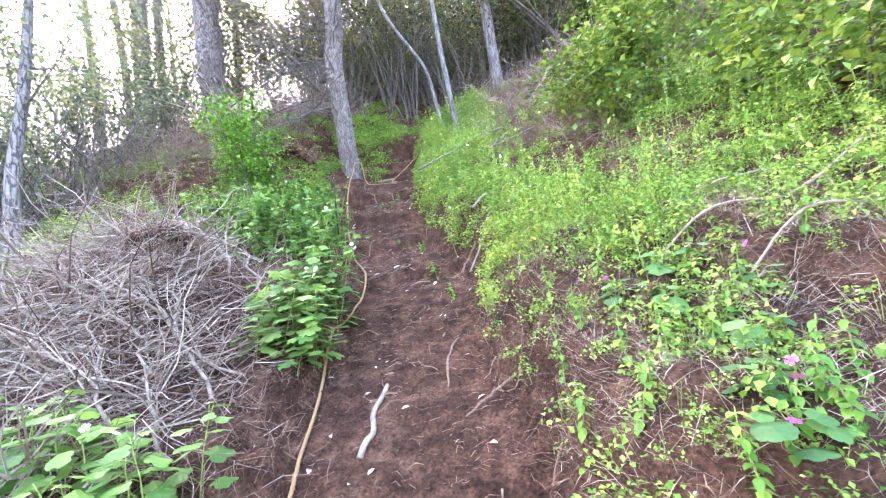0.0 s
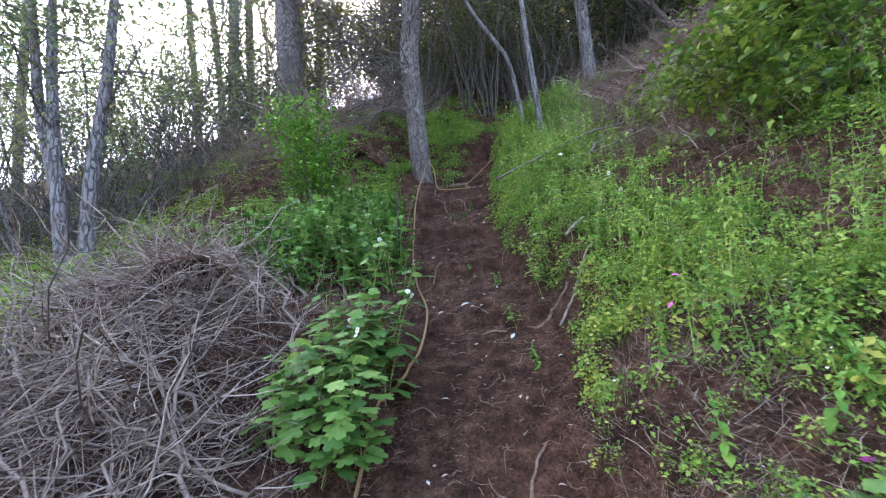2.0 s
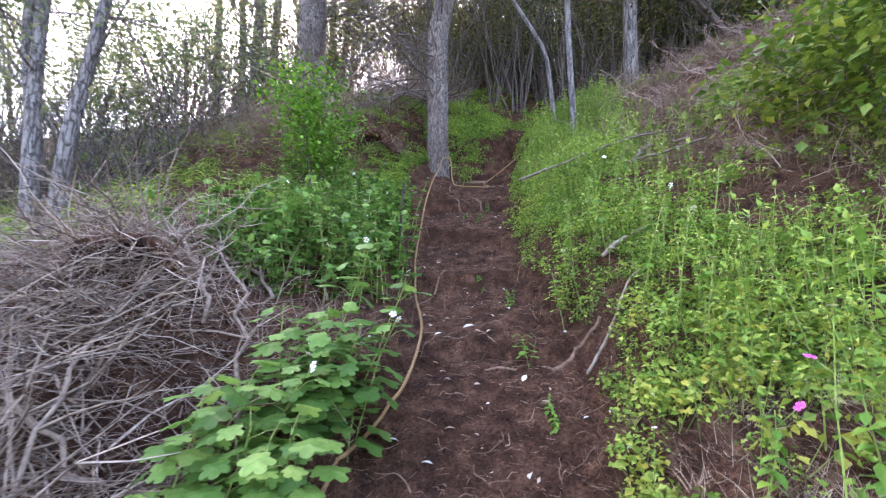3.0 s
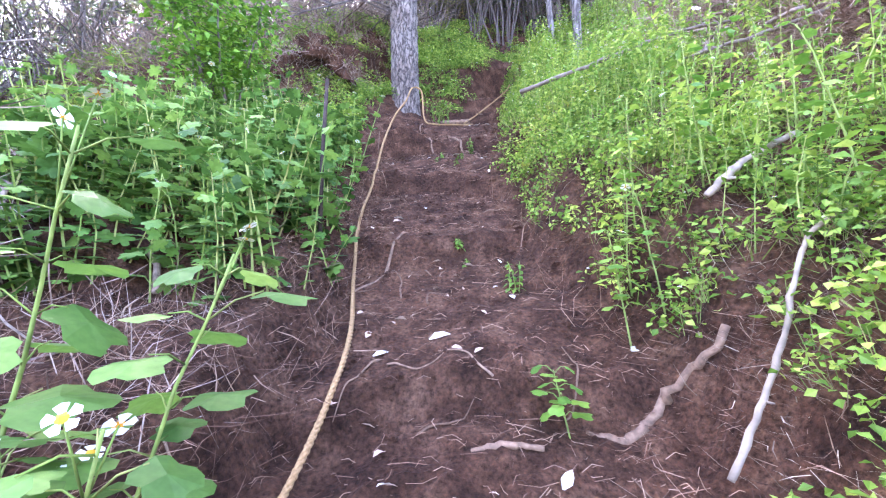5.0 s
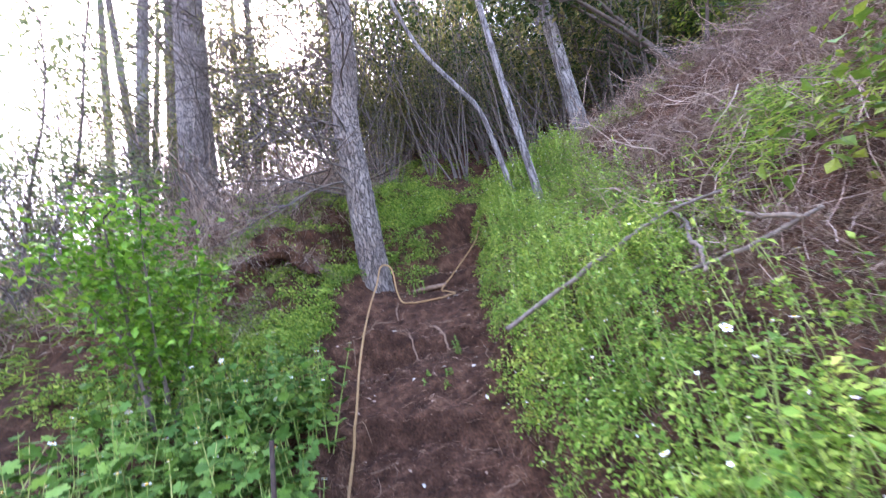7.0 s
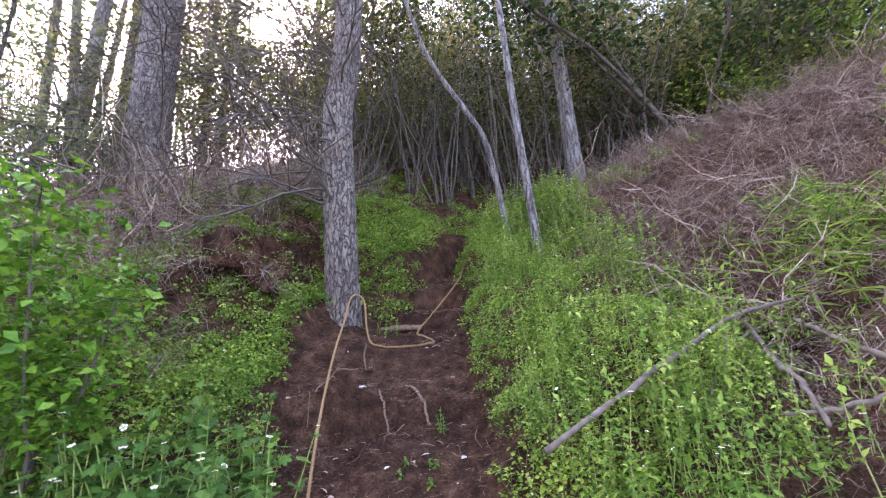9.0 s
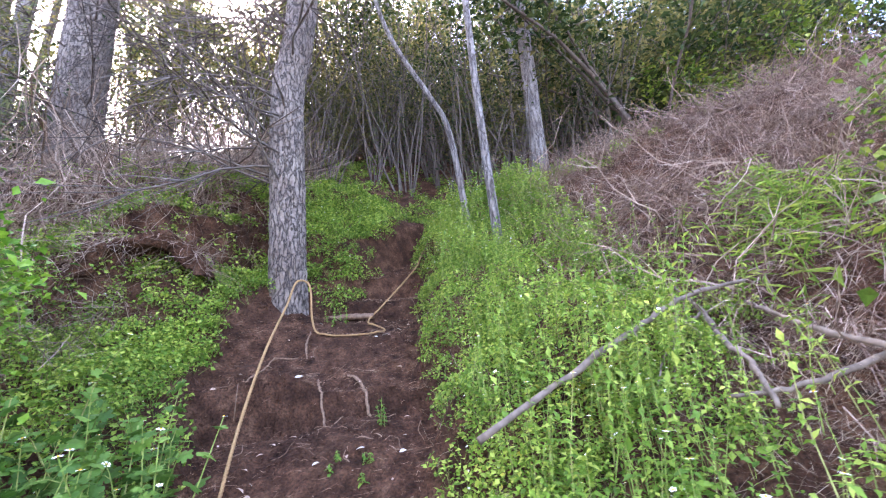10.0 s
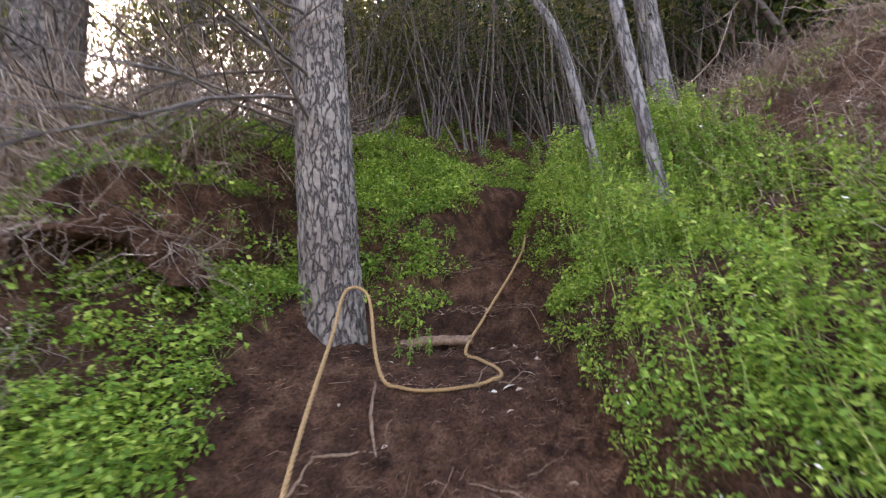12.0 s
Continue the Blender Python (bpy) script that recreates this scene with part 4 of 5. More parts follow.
for k, (x, y) in enumerate(((-5.6, 5.6), (-6.6, 7.4), (-5.8, 7.0), (-7.6, 5.6), (-8.4, 7.6), (-9.6, 6.8), (-5.2, 9.4), (-6.8, 9.6), (-7.2, 4.6))):
    m = Matrix.Translation(foot(x, y, 0.05)) @ pose(0, 0, 0, 0, 0, rng.uniform(0, 360)) @ Matrix.Scale(rng.uniform(0.8, 1.2) if k < 6 else 0.65, 4)
    if k < 2:
        BARE[k].matrix_basis = m
    else:
        copy_thing(BARE[k % 2], m)
for x, y, h in ((5.5, 8.5, 1.6), (6.8, 10.5, 2.4), (4.4, 10.8, 2.0), (7.6, 8.2, 1.8), (8.6, 11.5, 3.0), (9.5, 9, 2.2), (5.5, 12.5, 3.2)):
    bush("slope_shrub", "dark green shrub at the top of the slope", foot(x, y, 0.03), 9, h, 1.7, quick_leaf(0.09, 0.05), 2600, [BUSH if h < 1.7 else CROWN], 0.22, 0.15, group="shrubs at the top of the slope", lean=0.6)


# ---- rope, roots, branches, stake ----
def lain(points, lift=0.012, steps=6):
    line = smooth_line([(x, y, float(ground(x, y)) + h) for x, y, h in points], steps)
    g = ground(line[:, 0], line[:, 1]) + lift
    line[:, 2] = np.maximum(line[:, 2], g)
    return line


rope_line = lain([(-0.55, 0.7, 0.01), (-0.64, 1.75, 0.012), (-0.66, 2.25, 0.012), (-0.7, 2.7, 0.02), (-0.66, 2.95, 0.015), (-0.6, 3.25, 0.015), (-0.63, 3.7, 0.02), (-0.82, 4.25, 0.02), (-0.95, 4.7, 0.03), (-1.05, 5.2, 0.1), (-1.12, 5.7, 0.17), (-1.16, 6.2, 0.2), (-1.18, 6.7, 0.27), (-1.16, 6.9, 0.33),
                  (-1.06, 6.93, 0.3), (-1.02, 6.85, 0.1), (-0.95, 6.8, 0.012), (-0.72, 6.78, 0.012), (-0.47, 6.88, 0.012), (-0.47, 7.04, 0.012), (-0.6, 7.15, 0.012), (-0.44, 7.4, 0.015), (-0.1, 7.8, 0.02), (0.25, 8.4, 0.02)])


def rope_mesh(line, radius):
    """Three strands laid round one another."""
    s = np.r_[0, np.cumsum(np.linalg.norm(np.diff(line, axis=0), axis=1))]
    at = np.arange(0, s[-1], 0.012)
    p = np.stack([np.interp(at, s, line[:, c]) for c in range(3)], 1)
    t = np.gradient(p, axis=0)
    t /= np.linalg.norm(t, axis=1)[:, None]
    a = np.cross(t, (0, 0, 1.0))
    a /= np.linalg.norm(a, axis=1)[:, None]
    b = np.cross(t, a)
    out = []
    for k in range(3):
        w = at / 0.06 * 2 * np.pi + k * 2 * np.pi / 3
        out.append(tube(p + 0.5 * radius * (np.cos(w)[:, None] * a + np.sin(w)[:, None] * b), 0.56 * radius, 5))
    return mesh_of(joined(out), "rope", [ROPE], True)


tagged(new("rope", rope_mesh(rope_line, 0.0092)), "tan twisted climbing rope running down the path from the pine", "rope")


def lying_branch(name, label, category, points, radii, mat, sides=8, forks=(), knots=3, group=""):
    """A bare branch: a crooked tapering line with knots, stubs and forks."""
    line = smooth_line(points, 6)
    r = np.interp(np.linspace(0, 1, len(line)), np.linspace(0, 1, len(radii)), radii)
    r = r * (1 + 0.12 * rng.normal(0, 1, len(line)).clip(-1.5, 1.5))
    line = line + rng.normal(0, 0.25, line.shape) * r[:, None]
    out = [tube(line, r, sides)]
    for _ in range(knots):
        k = rng.integers(1, len(line) - 1)
        out.append(tube(wander(line[k], rng.normal(0, 1, 3) + (0, 0, 0.5), r[k] * 3.2, 2, 0.2), [r[k] * 0.6, r[k] * 0.45, r[k] * 0.25], 5))
    for f in forks:
        sub = smooth_line(f, 4)
        out.append(tube(sub, np.linspace(radii[-1] * 1.1, radii[-1] * 0.35, len(sub)), 6))
    return tagged(new(name, mesh_of(joined(out), name, [mat], True)), label, category, group)


lying_branch("fallen_branch", "weathered grey broken branch resting on the herbs", "branch", [(-0.05, 4.87, 2.96), (0.4, 5.0, 3.17), (0.7, 5.07, 3.3), (0.97, 5.15, 3.41), (1.33, 5.2, 3.48)], [0.013, 0.013, 0.012, 0.011, 0.007], LOGWOOD,
             forks=([(0.95, 5.19, 3.35), (0.8, 5.06, 3.15), (0.72, 4.98, 2.95)],), knots=5, group="fallen branches")
lying_branch("fallen_branch", "pale forked dead branch lying on dry grass", "branch", [(1.15, 5.48, 3.52), (1.11, 5.23, 3.34), (0.96, 4.96, 3.21), (0.93, 4.83, 3.14), (0.82, 4.64, 3.02)], [0.008, 0.011, 0.012, 0.011, 0.008], LOGWOOD, forks=([(1.1, 5.24, 3.34), (0.8, 5.08, 3.2), (0.6, 4.88, 3.08)],), group="fallen branches")
lying_branch("fallen_branch", "grey dead branch lying across dry grass", "branch", [(0.77, 4.76, 3.04), (0.91, 4.69, 3.06), (1.06, 4.67, 3.09), (1.35, 4.63, 3.18)], [0.006, 0.009, 0.011, 0.01], LOGWOOD, group="fallen branches")
lying_branch("fallen_branch", "pale dead branch sloping down the dry grass", "branch", [(1.3, 5.2, 3.38), (1.26, 4.98, 3.29), (1.21, 4.77, 3.22), (1.2, 4.55, 3.15)], [0.008, 0.01, 0.012, 0.01], LOGWOOD, group="fallen branches")
for pts, rad in (([(-0.7, 6.3), (-0.63, 6.27), (-0.56, 6.19), (-0.51, 6.08), (-0.5, 6.0)], 0.012), ([(-0.84, 6.25), (-0.81, 6.15), (-0.77, 6.06), (-0.76, 5.98)], 0.009), ([(-1.28, 6.05), (-1.27, 6.2), (-1.22, 6.35), (-1.2, 6.45)], 0.007), ([(-1.2, 6.45), (-1.08, 6.5), (-0.98, 6.52)], 0.007), ([(-0.99, 6.5), (-1.02, 6.65), (-1.03, 6.85)], 0.008),
                 ([(-0.02, 2.2), (0.0, 2.45), (0.08, 2.6)], 0.008), ([(-0.24, 3.47), (-0.15, 3.475), (-0.07, 3.48)], 0.009), ([(0.03, 3.53), (0.13, 3.56), (0.21, 3.6), (0.27, 3.6), (0.35, 3.56)], 0.014), ([(0.05, 2.0), (0.18, 2.1), (0.3, 2.12)], 0.008), ([(-0.8, 4.1), (-0.7, 4.3), (-0.62, 4.45)], 0.008)):
    line = lain([(x + rng.normal(0, 0.008), y + rng.normal(0, 0.006), 0.004) for x, y in pts], rad * 0.1)
    line[:, :2] += rng.normal(0, rad * 0.35, (len(line), 2))
    line[:, 2] = np.maximum(line[:, 2] - rad * 0.3, ground(line[:, 0], line[:, 1]) - rad * 0.35)
    tagged(new("root", mesh_of(tube(line, np.interp(np.linspace(0, 1, len(line)), [0, 0.3, 1], [rad * 0.5, rad, rad * 0.7]) * rng.uniform(0.85, 1.15, len(line)), 7), "root", [ROOT], True)), "bare brown root crossing the trodden earth", "root", "roots on the path")
line = lain([(-0.4, 1.85, 0.01), (-0.36, 1.98, 0.012), (-0.37, 2.08, 0.012), (-0.33, 2.2, 0.012), (-0.32, 2.26, 0.012)])
tagged(new("stick", mesh_of(tube(line, np.linspace(0.014, 0.011, len(line)), 7), "stick", [PALEWOOD], True)), "pale bare stick lying on the path", "stick")
line = smooth_line([(-0.98, 7.3, 3.61), (-0.75, 7.28, 3.63), (-0.55, 7.25, 3.62)], 5)
tagged(new("step_log", mesh_of(tube(line + rng.normal(0, 0.004, line.shape), np.linspace(0.032, 0.026, len(line)), 10), "step_log", [ROOT], True)), "half-buried log forming a step of the path", "log")
g = float(ground(-0.92, 4.13))
tagged(new("stake", mesh_of(tube([(-0.93, 4.13, g - 0.1), (-0.92, 4.13, g + 0.4), (-0.9, 4.13, 2.76)], [0.01, 0.009, 0.008], 8), "stake", [IRON], True)), "rusty brown stake standing in the weeds", "stake")

lying_branch("fallen_branch", "bleached thin dead branch leaning on the bank", "branch", [(0.26, 3.35, 1.58), (0.34, 3.4, 1.7), (0.4, 3.43, 1.82), (0.46, 3.48, 1.96), (0.52, 3.52, 2.06), (0.63, 3.55, 2.12)], [0.0075, 0.007, 0.0065, 0.006, 0.0055, 0.004], PALEWOOD, group="fallen branches")
lying_branch("fallen_branch", "short broken grey branch stub in the herbs", "branch", [(0.42, 3.76, 2.18), (0.49, 3.78, 2.25), (0.6, 3.84, 2.32), (0.74, 3.91, 2.39)], [0.011, 0.011, 0.01, 0.008], PALEWOOD, knots=1, group="fallen branches")
for pts in ([(0.85, 1.75), (1.1, 1.7), (1.5, 1.75), (2.0, 1.9)], [(1.0, 1.45), (1.3, 1.5), (1.7, 1.6), (2.1, 1.5)], [(1.15, 2.1), (1.4, 2.0), (1.8, 2.1)]):
    top = [(x, y, float(ground(x, y)) + 0.04 + 0.05 * (k % 2)) for k, (x, y) in enumerate(pts)]
    lying_branch("fallen_branch", "thin grey dead branch lying on the lower bank", "branch", top, [0.003, 0.005, 0.006, 0.006], DEADWOOD, 6, knots=6, group="fallen branches")
for a, b, c, r in (((-1.2, 2.3), (-1.7, 2.2), (-2.6, 2.5), 0.011), ((-1.0, 1.9), (-1.4, 2.3), (-1.7, 3.0), 0.012), ((-1.1, 1.6), (-1.8, 1.9), (-2.7, 1.7), 0.01), ((-1.35, 2.8), (-1.7, 3.0), (-2.5, 3.6), 0.013), ((-1.2, 1.3), (-1.5, 1.9), (-2.2, 2.6), 0.009),
                   ((-0.98, 1.6), (-1.25, 1.9), (-1.35, 2.4), 0.01), ((-1.5, 3.4), (-2.2, 3.3), (-3.2, 3.0), 0.014), ((-1.2, 3.6), (-1.9, 4.0), (-3.0, 4.2), 0.014), ((-2.0, 1.4), (-2.5, 2.2), (-2.7, 3.2), 0.011), ((-1.0, 2.6), (-1.5, 3.1), (-2.4, 3.3), 0.012), ((-1.3, 3.2), (-2.0, 3.7), (-3.1, 3.6), 0.013), ((-0.95, 2.1), (-1.3, 2.0), (-2.0, 2.3), 0.009), ((-1.5, 1.2), (-1.7, 1.7), (-1.6, 2.5), 0.008), ((-2.4, 1.6), (-1.9, 2.1), (-1.2, 2.5), 0.009)):
    top = np.array([(x, y, float(ground(x, y)) + float(pile_top(x, y)) * h + 0.03) for (x, y), h in zip((a, b, c), (0.7, 1.05, 0.9))])
    line = smooth_line(top, 7)
    line[1:-1] += rng.normal(0, 0.022, (len(line) - 2, 3))
    ob = thing("dead_branch", "long grey dead branch with side twigs across the brush heap", "branch", "dead branches of the heap", line[0])
    part("limb", mesh_of(tube(line - line[0], np.linspace(r * 0.8, r * 0.3, len(line)), 6), "limb", [DEADWOOD], True), ob)
    for k in range(2, len(line) - 1):
        d = (line[k + 1] - line[k]) / np.linalg.norm(line[k + 1] - line[k]) + rng.normal(0, 0.5, 3) + (0, 0, 0.15)
        part("twig", mesh_of(tube(wander(line[k] - line[0], d, rng.uniform(0.15, 0.55), 4, 0.18), np.linspace(r * 0.42, r * 0.12, 5), 4, 0, False), "twig", [DEADWOOD], True), ob)


# ---- single plants ----
LEAF_MESH = {}


def leaf_mesh(kind, mat):
    key = (kind, mat.name)
    if key not in LEAF_MESH:
        shape = {"lobed": lobed_leaf(1, 5, 0.3, 0.05), "pointed": lobed_leaf(1, 3, 0.26, 0.06), "round": lobed_leaf(1, 7, 0.1, 0.02, 0.18), "oval": blade_leaf(1, 0.62)}[kind]
        LEAF_MESH[key] = mesh_of(shape, "leaf", [mat])
    return LEAF_MESH[key]


FLOWER_MESH = {"white": mesh_of(flower(1, 5, 0, 1), "flower", [PETAL, POLLEN]), "magenta": mesh_of(flower(1, 5, 0, 1), "flower", [MAGENTA, MAGENTA])}


def plant(name, label, category, x, y, height, kind, mat, leaf_size, whorls, lean=(0, 0), bloom="", blooms=0, group="", per=2, low=0.1):
    """One plant: stem, every leaf on its stalk side, flowers at the tip."""
    ob = thing(name, label, category, group, (x, y, float(ground(x, y)) - 0.01))
    line = wander((0, 0, 0), (lean[0] + rng.normal(0, 0.1), lean[1] + rng.normal(0, 0.1), 1), height, 6, 0.07)
    shapes = []
    mesh = leaf_mesh(kind, mat)
    for k in range(whorls):
        f = low + (1 - low) * (k + 0.5) / whorls
        at = np.array([np.interp(f * 6, range(7), line[:, c]) for c in range(3)])
        for w in range(per):
            a = k * 1.6 + w * 6.283 / per + rng.normal(0, 0.3)
            reach = leaf_size * rng.uniform(0.35, 0.8)
            end = at + (reach * math.cos(a), reach * math.sin(a), reach * rng.uniform(0.1, 0.7))
            if kind == "oval":
                end = at
            else:
                shapes.append(tube([at, (at + end) / 2 + (0, 0, 0.008), end], [0.0018, 0.0014, 0.001], 3))
            lf = part("leaf", mesh, ob)
            lf.matrix_basis = Matrix([[float(v) for v in row] for row in poses_at(end, a, rng.uniform(-0.1, 0.75), a, leaf_size * (1.15 - 0.5 * f) * rng.uniform(0.75, 1.2))[0]])
    for k in range(blooms):
        end = line[-1] + rng.normal(0, 0.03, 3) + (0, 0, 0.02)
        shapes.append(tube([line[-2], end], [0.0016, 0.0012], 3))
        fl = part("flower", FLOWER_MESH[bloom], ob, "white petals round an orange heart" if bloom == "white" else "small magenta flower")
        fl.matrix_basis = Matrix.Translation(end) @ pose(0, 0, 0, rng.normal(0, 30), rng.normal(0, 30), 0) @ Matrix.Scale(0.015 if bloom == "white" else 0.014, 4)
    part("stem", mesh_of(tube(line, np.linspace(0.0036, 0.0016, 7) * (0.55 + height), 5), "stem", [STEM], True), ob)
    if shapes:
        tagged(part("stalk_cluster", mesh_of(joined(shapes), "stalk_cluster", [STEM], True), ob), kind="stuff")
    return ob


for k in range(21):
    x, y = rng.uniform(-1.0, -0.7), rng.uniform(2.28, 3.0)
    plant("lobed_leaf_weed", "leafy green weed with lobed leaves and white flowers", "weed", x, y, rng.uniform(0.26, 0.5), "lobed", NETTLE_ONE, rng.uniform(0.085, 0.13), 8, (0.22, -0.05), "white", int(rng.random() < 0.4), "weeds at the path edge")
for x, y, h in ((-0.7, 2.9, 0.56), (-0.75, 3.0, 0.6), (-0.69, 2.82, 0.5), (-0.88, 2.96, 0.64)):
    plant("flowering_weed", "tall green weed with broad toothed leaves and white flowers", "weed", x, y, h, "pointed", NETTLE_ONE, 0.108, 8, (0.24, 0.1), "white", 2, "tall flowering weeds")
for x, y, h in ((-0.88, 1.35, 0.35), (-1.1, 1.42, 0.36), (-1.32, 1.36, 0.4), (-0.98, 1.22, 0.36), (-1.2, 1.15, 0.42), (-1.45, 1.5, 0.38), (-0.8, 1.18, 0.26), *[(float(a), float(b), 0.3) for a, b in zip(rng.uniform(-1.6, -0.8, 14), rng.uniform(1.0, 1.6, 14))]):
    plant("white_flowered_weed", "green weed with white and orange flowers at the path edge", "weed", x, y, h, "pointed", NETTLE_ONE, 0.09, 6, (0.05, -0.05), "white", int(rng.integers(0, 2)), "flowering weeds")
for k in range(22):
    x, y = rng.uniform(-1.9, -1.05), rng.uniform(3.6, 5.1)
    plant("lobed_leaf_weed", "leafy green weed with lobed leaves beside the path", "weed", x, y, rng.uniform(0.28, 0.46), "lobed", NETTLE_ONE, rng.uniform(0.07, 0.1), 6, (0.15, 0), "white", int(rng.integers(0, 2)), "weeds at the path edge")
for x, y in ((0.83, 1.6), (0.72, 1.8), (0.9, 1.75), (0.95, 1.65), (0.72, 1.1), (0.85, 1.25), (1.05, 1.45), (0.7, 1.0)):
    plant("round_leaf_weed", "low weed with large round scalloped leaves on the bank", "weed", x, y, 0.1, "round", ROUND, rng.uniform(0.055, 0.085), 3, (0, 0), "magenta", int(rng.random() < 0.15), "round-leaved weeds", 3)
for x, y, h in ((0.42, 1.5, 0.2), (0.45, 1.75, 0.22), (0.5, 1.25, 0.2), (0.36, 1.4, 0.14), (0.6, 1.5, 0.22), (0.52, 2.0, 0.2), (0.68, 1.4, 0.2), (0.48, 2.35, 0.22), (0.66, 2.3, 0.25), (0.62, 1.0, 0.2), (0.8, 1.05, 0.2), *[(float(a), float(b), 0.18) for a, b in zip(rng.uniform(0.5, 1.7, 26), rng.uniform(0.9, 2.4, 26))]):
    plant("small_bank_weed", "small bright green weed on dry litter", "weed", x, y, h, "oval", MALLOW, 0.04, 7, (0.05, 0), "magenta", int(rng.random() < 0.15), "small weeds on the bank", 3)
for x, y, h in ((-0.11, 4.1, 0.13), (-0.44, 5.9, 0.14), (0.1, 3.15, 0.08), (-0.35, 4.4, 0.05), (-0.5, 5.55, 0.06), (-0.62, 5.6, 0.05), (-0.9, 7.05, 0.12), (-0.82, 7.15, 0.15)):
    for _ in range(3):
        plant("small_path_weed", "small green weed growing in the bare path", "weed", x + rng.normal(0, 0.02), y + rng.normal(0, 0.02), h * rng.uniform(0.8, 1.2), "oval", MALLOW, 0.028, 5, (0, 0), "", 0, "small weeds on the path", 3)
for x, y, h in ((0.2, 3.72, 0.35), (0.24, 3.85, 0.4), (0.3, 3.75, 0.38), (0.0, 3.52, 0.17), (0.28, 3.95, 0.45), (0.5, 3.3, 0.5), (0.62, 3.4, 0.55), (0.58, 3.15, 0.5), (0.7, 3.6, 0.5), (0.45, 3.85, 0.45), (0.55, 4.0, 0.5), (0.72, 3.0, 0.5), (0.8, 3.3, 0.55), (0.66, 3.8, 0.5)):
    plant("tall_weed", "tall yellow-green weed with bare lower stem on the bank", "weed", x, y, h, "pointed", MALLOW, 0.05, 7, (-0.08, 0), "white", int(rng.integers(0, 2)), "tall weeds on the bank", 2, 0.3)

# ---- leaves lying on the path ----
DRY = mesh_of(blade_leaf(1, 0.5, 0.35, 0.3), "dry_leaf", [DRYLEAF])
PALE = mesh_of(blade_leaf(1, 0.55, 0.3, 0.2), "dry_leaf", [PALELEAF])


def fallen_leaf(x, y, size, pale=False):
    ob = tagged(new("fallen_leaf", PALE if pale else DRY), "bleached pale leaf lying on the path" if pale else "dry brown leaf lying on the path", "leaf", "fallen leaves")
    ob.matrix_basis = Matrix.Translation((x, y, float(ground(x, y)) + 0.008)) @ pose(0, 0, 0, rng.normal(20, 12), rng.normal(-20, 12), rng.uniform(0, 360)) @ Matrix.Scale(size, 4)


for x, y, s in ((-0.39, 3.78, 0.07), (-0.73, 4.79, 0.06), (-0.98, 6.17, 0.07), (-0.41, 6.81, 0.06), (-0.3, 6.9, 0.05), (-0.45, 7.5, 0.05), (-0.55, 3.7, 0.05)):
    fallen_leaf(x, y, s, True)
for k in range(130):
    y = rng.uniform(1.4, 7.6)
    fallen_leaf(float(path_mid(y) + rng.uniform(-0.95, 0.9) * path_half(y)), y, rng.uniform(0.018, 0.05), rng.random() < 0.2)


# ---- overhanging root masses ----
def root_mass(label, x, y, z, wide, high, deep, turn):
    """A hood of earth and roots with a hollow under it."""
    ob = thing("root_mass", label, "root mass", "root masses", (x, y, z))
    ob.rotation_euler = (0, 0, radians(turn))
    nu, nv = 28, 14
    grid = []
    for shell in (1.0, 0.72):
        for i in range(nu):
            a = math.pi * i / (nu - 1)
            for j in range(nv):
                b = j / (nv - 1)
                squeeze = math.cos(b * 1.45) ** 0.6
                p = Vector((math.cos(a) * wide * shell * squeeze, -deep * 0.5 + deep * b, math.sin(a) * high * shell * squeeze))
                lump = 1 + 0.3 * noise.noise(p * 5 + Vector((x, y, shell))) + 0.12 * noise.noise(p * 17)
                grid.append(p * lump)
    half = nu * nv
    faces = []
    for s in (0, 1):
        for i in range(nu - 1):
            for j in range(nv - 1):
                q = (s * half + i * nv + j, s * half + (i + 1) * nv + j, s * half + (i + 1) * nv + j + 1, s * half + i * nv + j + 1)
                faces.append(q if s else q[::-1])
    for i in range(nu - 1):
        faces.append((i * nv, (i + 1) * nv, half + (i + 1) * nv, half + i * nv))
    part("earth", mesh_of(Shape([tuple(p) for p in grid], faces), "earth", [SOIL], True), ob)
    strands = []
    for _ in range(300):
        a = rng.uniform(0.05, 3.09)
        at = (math.cos(a) * wide * 0.95, rng.uniform(-0.55, 0.2) * deep, math.sin(a) * high * 0.95)
        strands.append(tube(wander(at, (math.cos(a) * 0.4 + rng.normal(0, 0.3), -0.5, rng.uniform(-0.6, 0.7)), rng.uniform(0.12, 0.45), 4, 0.3, 0.15), np.linspace(0.0025, 0.0008, 5), 3, 0, False))
    tagged(part("root_fringe", mesh_of(joined(strands), "root_fringe", [DRYSTEM]), ob, "hanging thin dry roots"), kind="stuff")


for x, y, wide, high, deep, turn in ((-1.85, 2.95, 0.24, 0.2, 0.4, 25), (-2.3, 6.86, 0.46, 0.34, 0.5, 15), (-2.0, 8.3, 0.26, 0.26, 0.4, 0)):
    root_mass("dark earth and roots overhanging a hollow in the bank", x, y, float(ground(x, y)) - 0.1, wide, high, deep, turn)

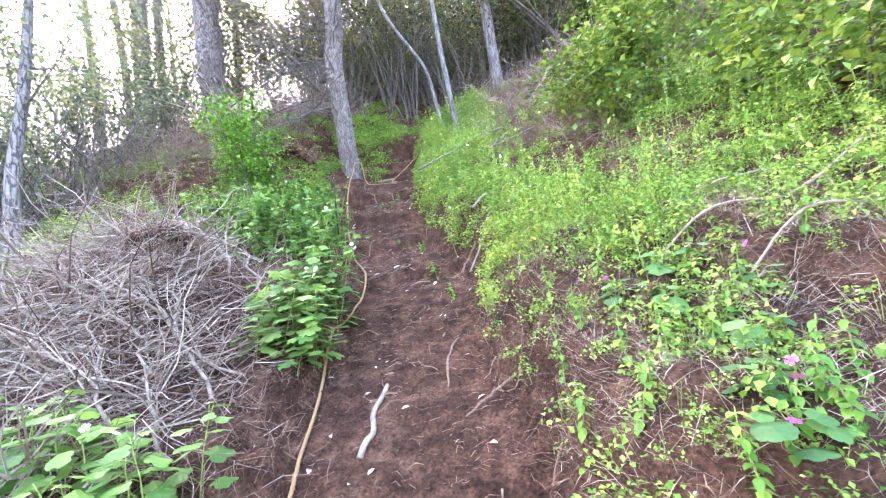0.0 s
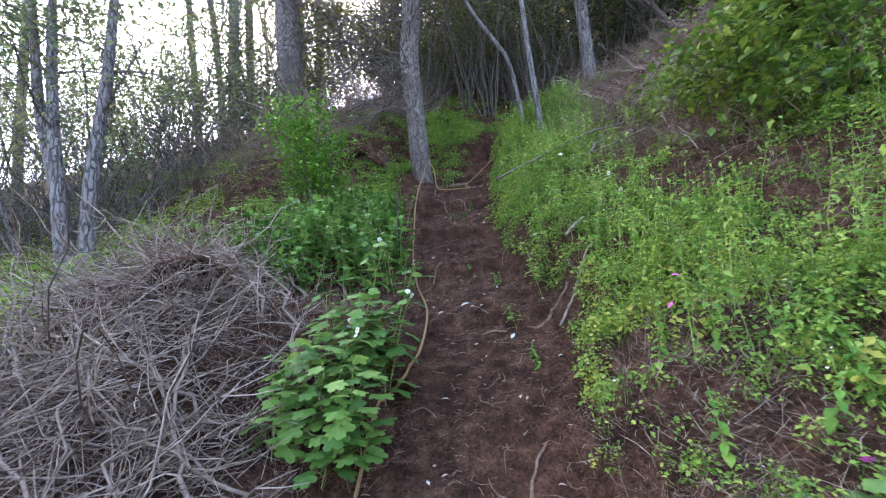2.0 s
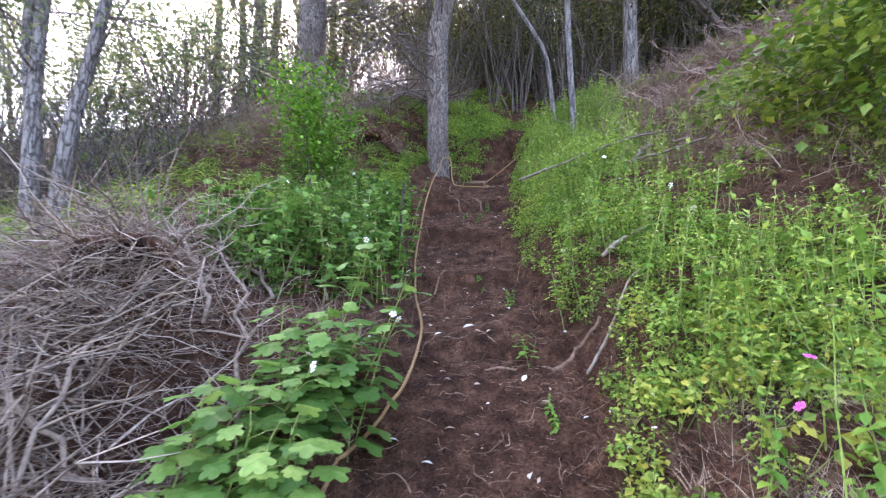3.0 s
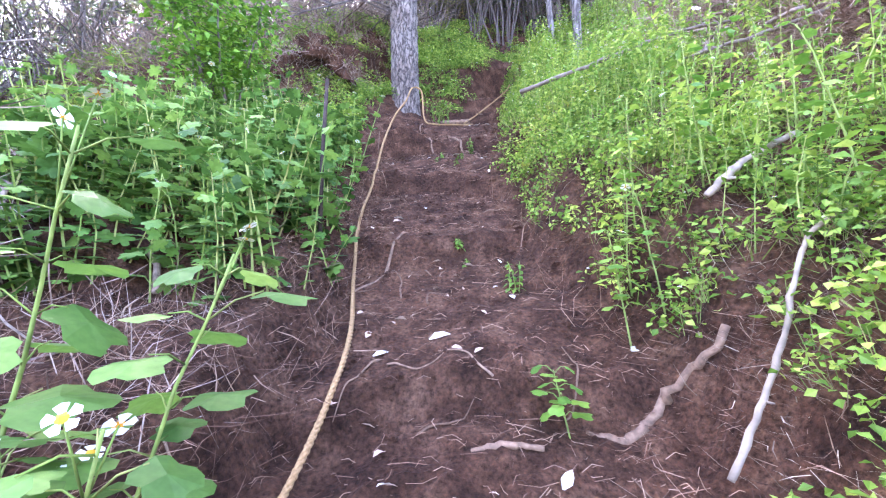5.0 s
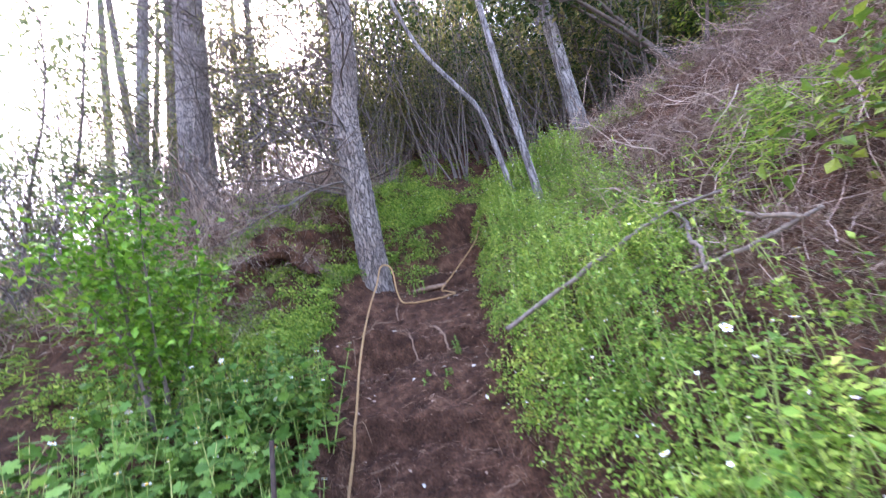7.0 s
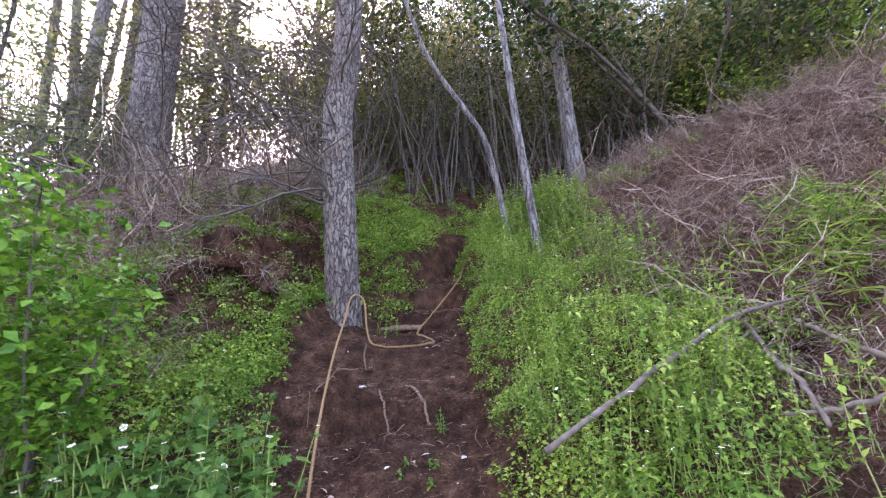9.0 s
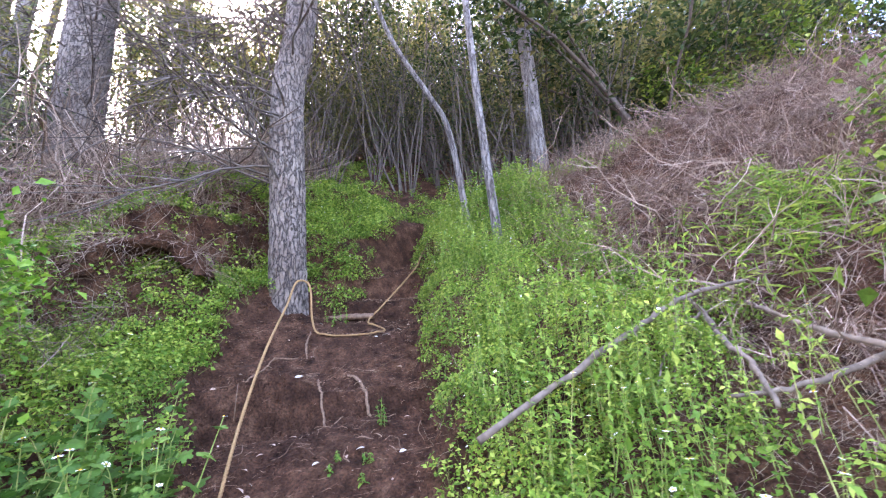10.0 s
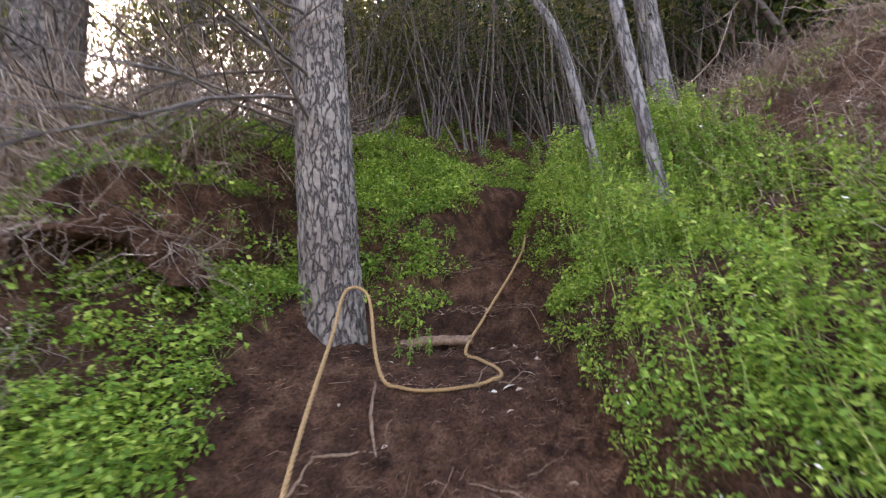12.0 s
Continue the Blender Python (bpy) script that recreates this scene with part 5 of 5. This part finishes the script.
lip = on_ground(9000, -3.2, -1.3, 5.7, 9.0, lambda x, y, r, l: np.exp(-((l + 0.5 * (grain(x, y, 1.6, 31) - 0.5) - 1.04) / 0.07) ** 2))
lip[:, 2] += rng.uniform(-0.05, 0.05, len(lip))
scatter("hanging_roots", BLADES, lip, [DRYSTEM], "thin dead roots and stems hanging over the earth bank", "roots", size=(0.9, 2.2), tilt=0.9)
edge = on_ground(16000, -1.6, -0.5, 1.3, 5.2, lambda x, y, r, l: step(-0.06, 0.0, l) * (1 - step(0.15 + 0.4 * np.exp(-((y - 3.3) / 0.3) ** 2), 0.4 + 0.45 * np.exp(-((y - 3.3) / 0.3) ** 2), l)) * 0.9)
low_spots = on_ground(900, 0.2, 2.2, 0.7, 3.0, lambda x, y, r, l: step(0.03, 0.15, r) * step(0.4, 0.62, grain(x, y, 3.4, 51)) * 0.75)
scatter("low_bank_herbs", LOW, low_spots, [HERB, STEM, PETAL, POLLEN], "patchy small yellow-green herbs on the lower bank", "herbs", size=(0.35, 0.7))
scatter("lower_bank_straw", BLADES, on_ground(15000, 0.2, 2.0, 0.6, 3.0, lambda x, y, r, l: step(0.0, 0.12, r) * (0.4 + 0.6 * step(0.4, 0.6, grain(x, y, 2.4, 52)))), [STRAW], "fine pale dead grass between small weeds", "dry grass", size=(0.4, 0.9), tilt=0.4)
scatter("bank_litter", BLADES, on_ground(15000, -0.3, 1.4, 0.8, 5.2, lambda x, y, r, l: step(-0.16, -0.02, r) * (1 - step(0.2, 0.55, r)) * (0.35 + 0.65 * step(0.35, 0.6, grain(x, y, 3.1, 24)))), [NEEDLE], "reddish-brown dead needles and rootlets on the eroded bank foot", "litter", size=(0.5, 1.1), tilt=0.4)
scatter("matted_needles", BLADES, edge, [NEEDLE], "matted brown dead needles hanging over the path edge", "litter", size=(0.5, 1.1), tilt=0.8)

CRUMB = Shape([(1, 0, 0), (-0.8, 0.3, 0), (0, 0.9, 0.1), (0.2, -1, 0), (0, 0.1, 0.7), (0, 0, -0.7)], [(0, 2, 4), (2, 1, 4), (1, 3, 4), (3, 0, 4), (2, 0, 5), (1, 2, 5), (3, 1, 5), (0, 3, 5)])
crumbs = on_ground(14000, -1.9, 0.8, 1.0, 8.4, lambda x, y, r, l: (1 - step(0.0, 0.25, np.maximum(r, l))) * (0.2 + 0.8 * step(0.4, 0.65, grain(x, y, 3.5, 21))))
scatter("soil_crumbs", [CRUMB], crumbs, [SOIL], "loose crumbs and clods of brown earth", "earth crumbs", size=(0.003, 0.017), tilt=0.6)
clods = on_ground(1500, -1.9, 0.8, 1.0, 8.4, lambda x, y, r, l: (1 - step(0.05, 0.3, np.maximum(r, l))) * (0.1 + 0.9 * step(-0.3, 0.05, np.maximum(r, l))) * step(0.35, 0.7, grain(x, y, 2.5, 23)))
CLODS = []
for _ in range(4):
    s = Shape(CRUMB.v * rng.uniform(0.7, 1.2, CRUMB.v.shape) * (1, 1, 0.8), CRUMB.faces)
    CLODS.append(s)
scatter("earth_clods", CLODS, clods, [SOIL], "loose brown earth clods on the footpath", "earth clods", size=(0.012, 0.034), tilt=0.9)
rootlets = []
for x, y, turn in zip(rng.uniform(-1.2, 0.5, 150), rng.uniform(1.4, 8.0, 150), rng.uniform(0, 360, 150)):
    r, l = beside(np.array([x]), np.array([y]))
    if max(r[0], l[0]) > 0.08:
        continue
    a, size, pts = math.radians(turn), rng.uniform(0.06, 0.22), []
    for k in range(5):
        a += rng.normal(0, 0.45)
        pts.append((x, y, 0.003))
        x, y = x + math.cos(a) * size / 4, y + math.sin(a) * size / 4
    line = lain(pts, 0.002, 3)
    rootlets.append(tube(line, np.linspace(0.004, 0.0015, len(line)), 5))
tagged(new("rootlets", mesh_of(joined(rootlets), "rootlets", [ROOT], True)), "thin bare brown rootlets lying on the trodden earth", "roots", kind="stuff")
scatter("white_flowered_herbs", [sprig(hh, 4, quick_leaf(0.03, 0.014), whorl=2, bloom=flower(0.0065), stem_r=0.0014) for hh in (0.26, 0.33, 0.4)], on_ground(900, -0.3, 2.2, 3.6, 8.6, lambda x, y, r, l: bank_green(x, y, r, l) * step(0.1, 0.3, r) * 0.8),
        GREENS, "slender green herbs with tiny white flowers on the bank", "herbs", size=(0.8, 1.3), tilt=0.3)
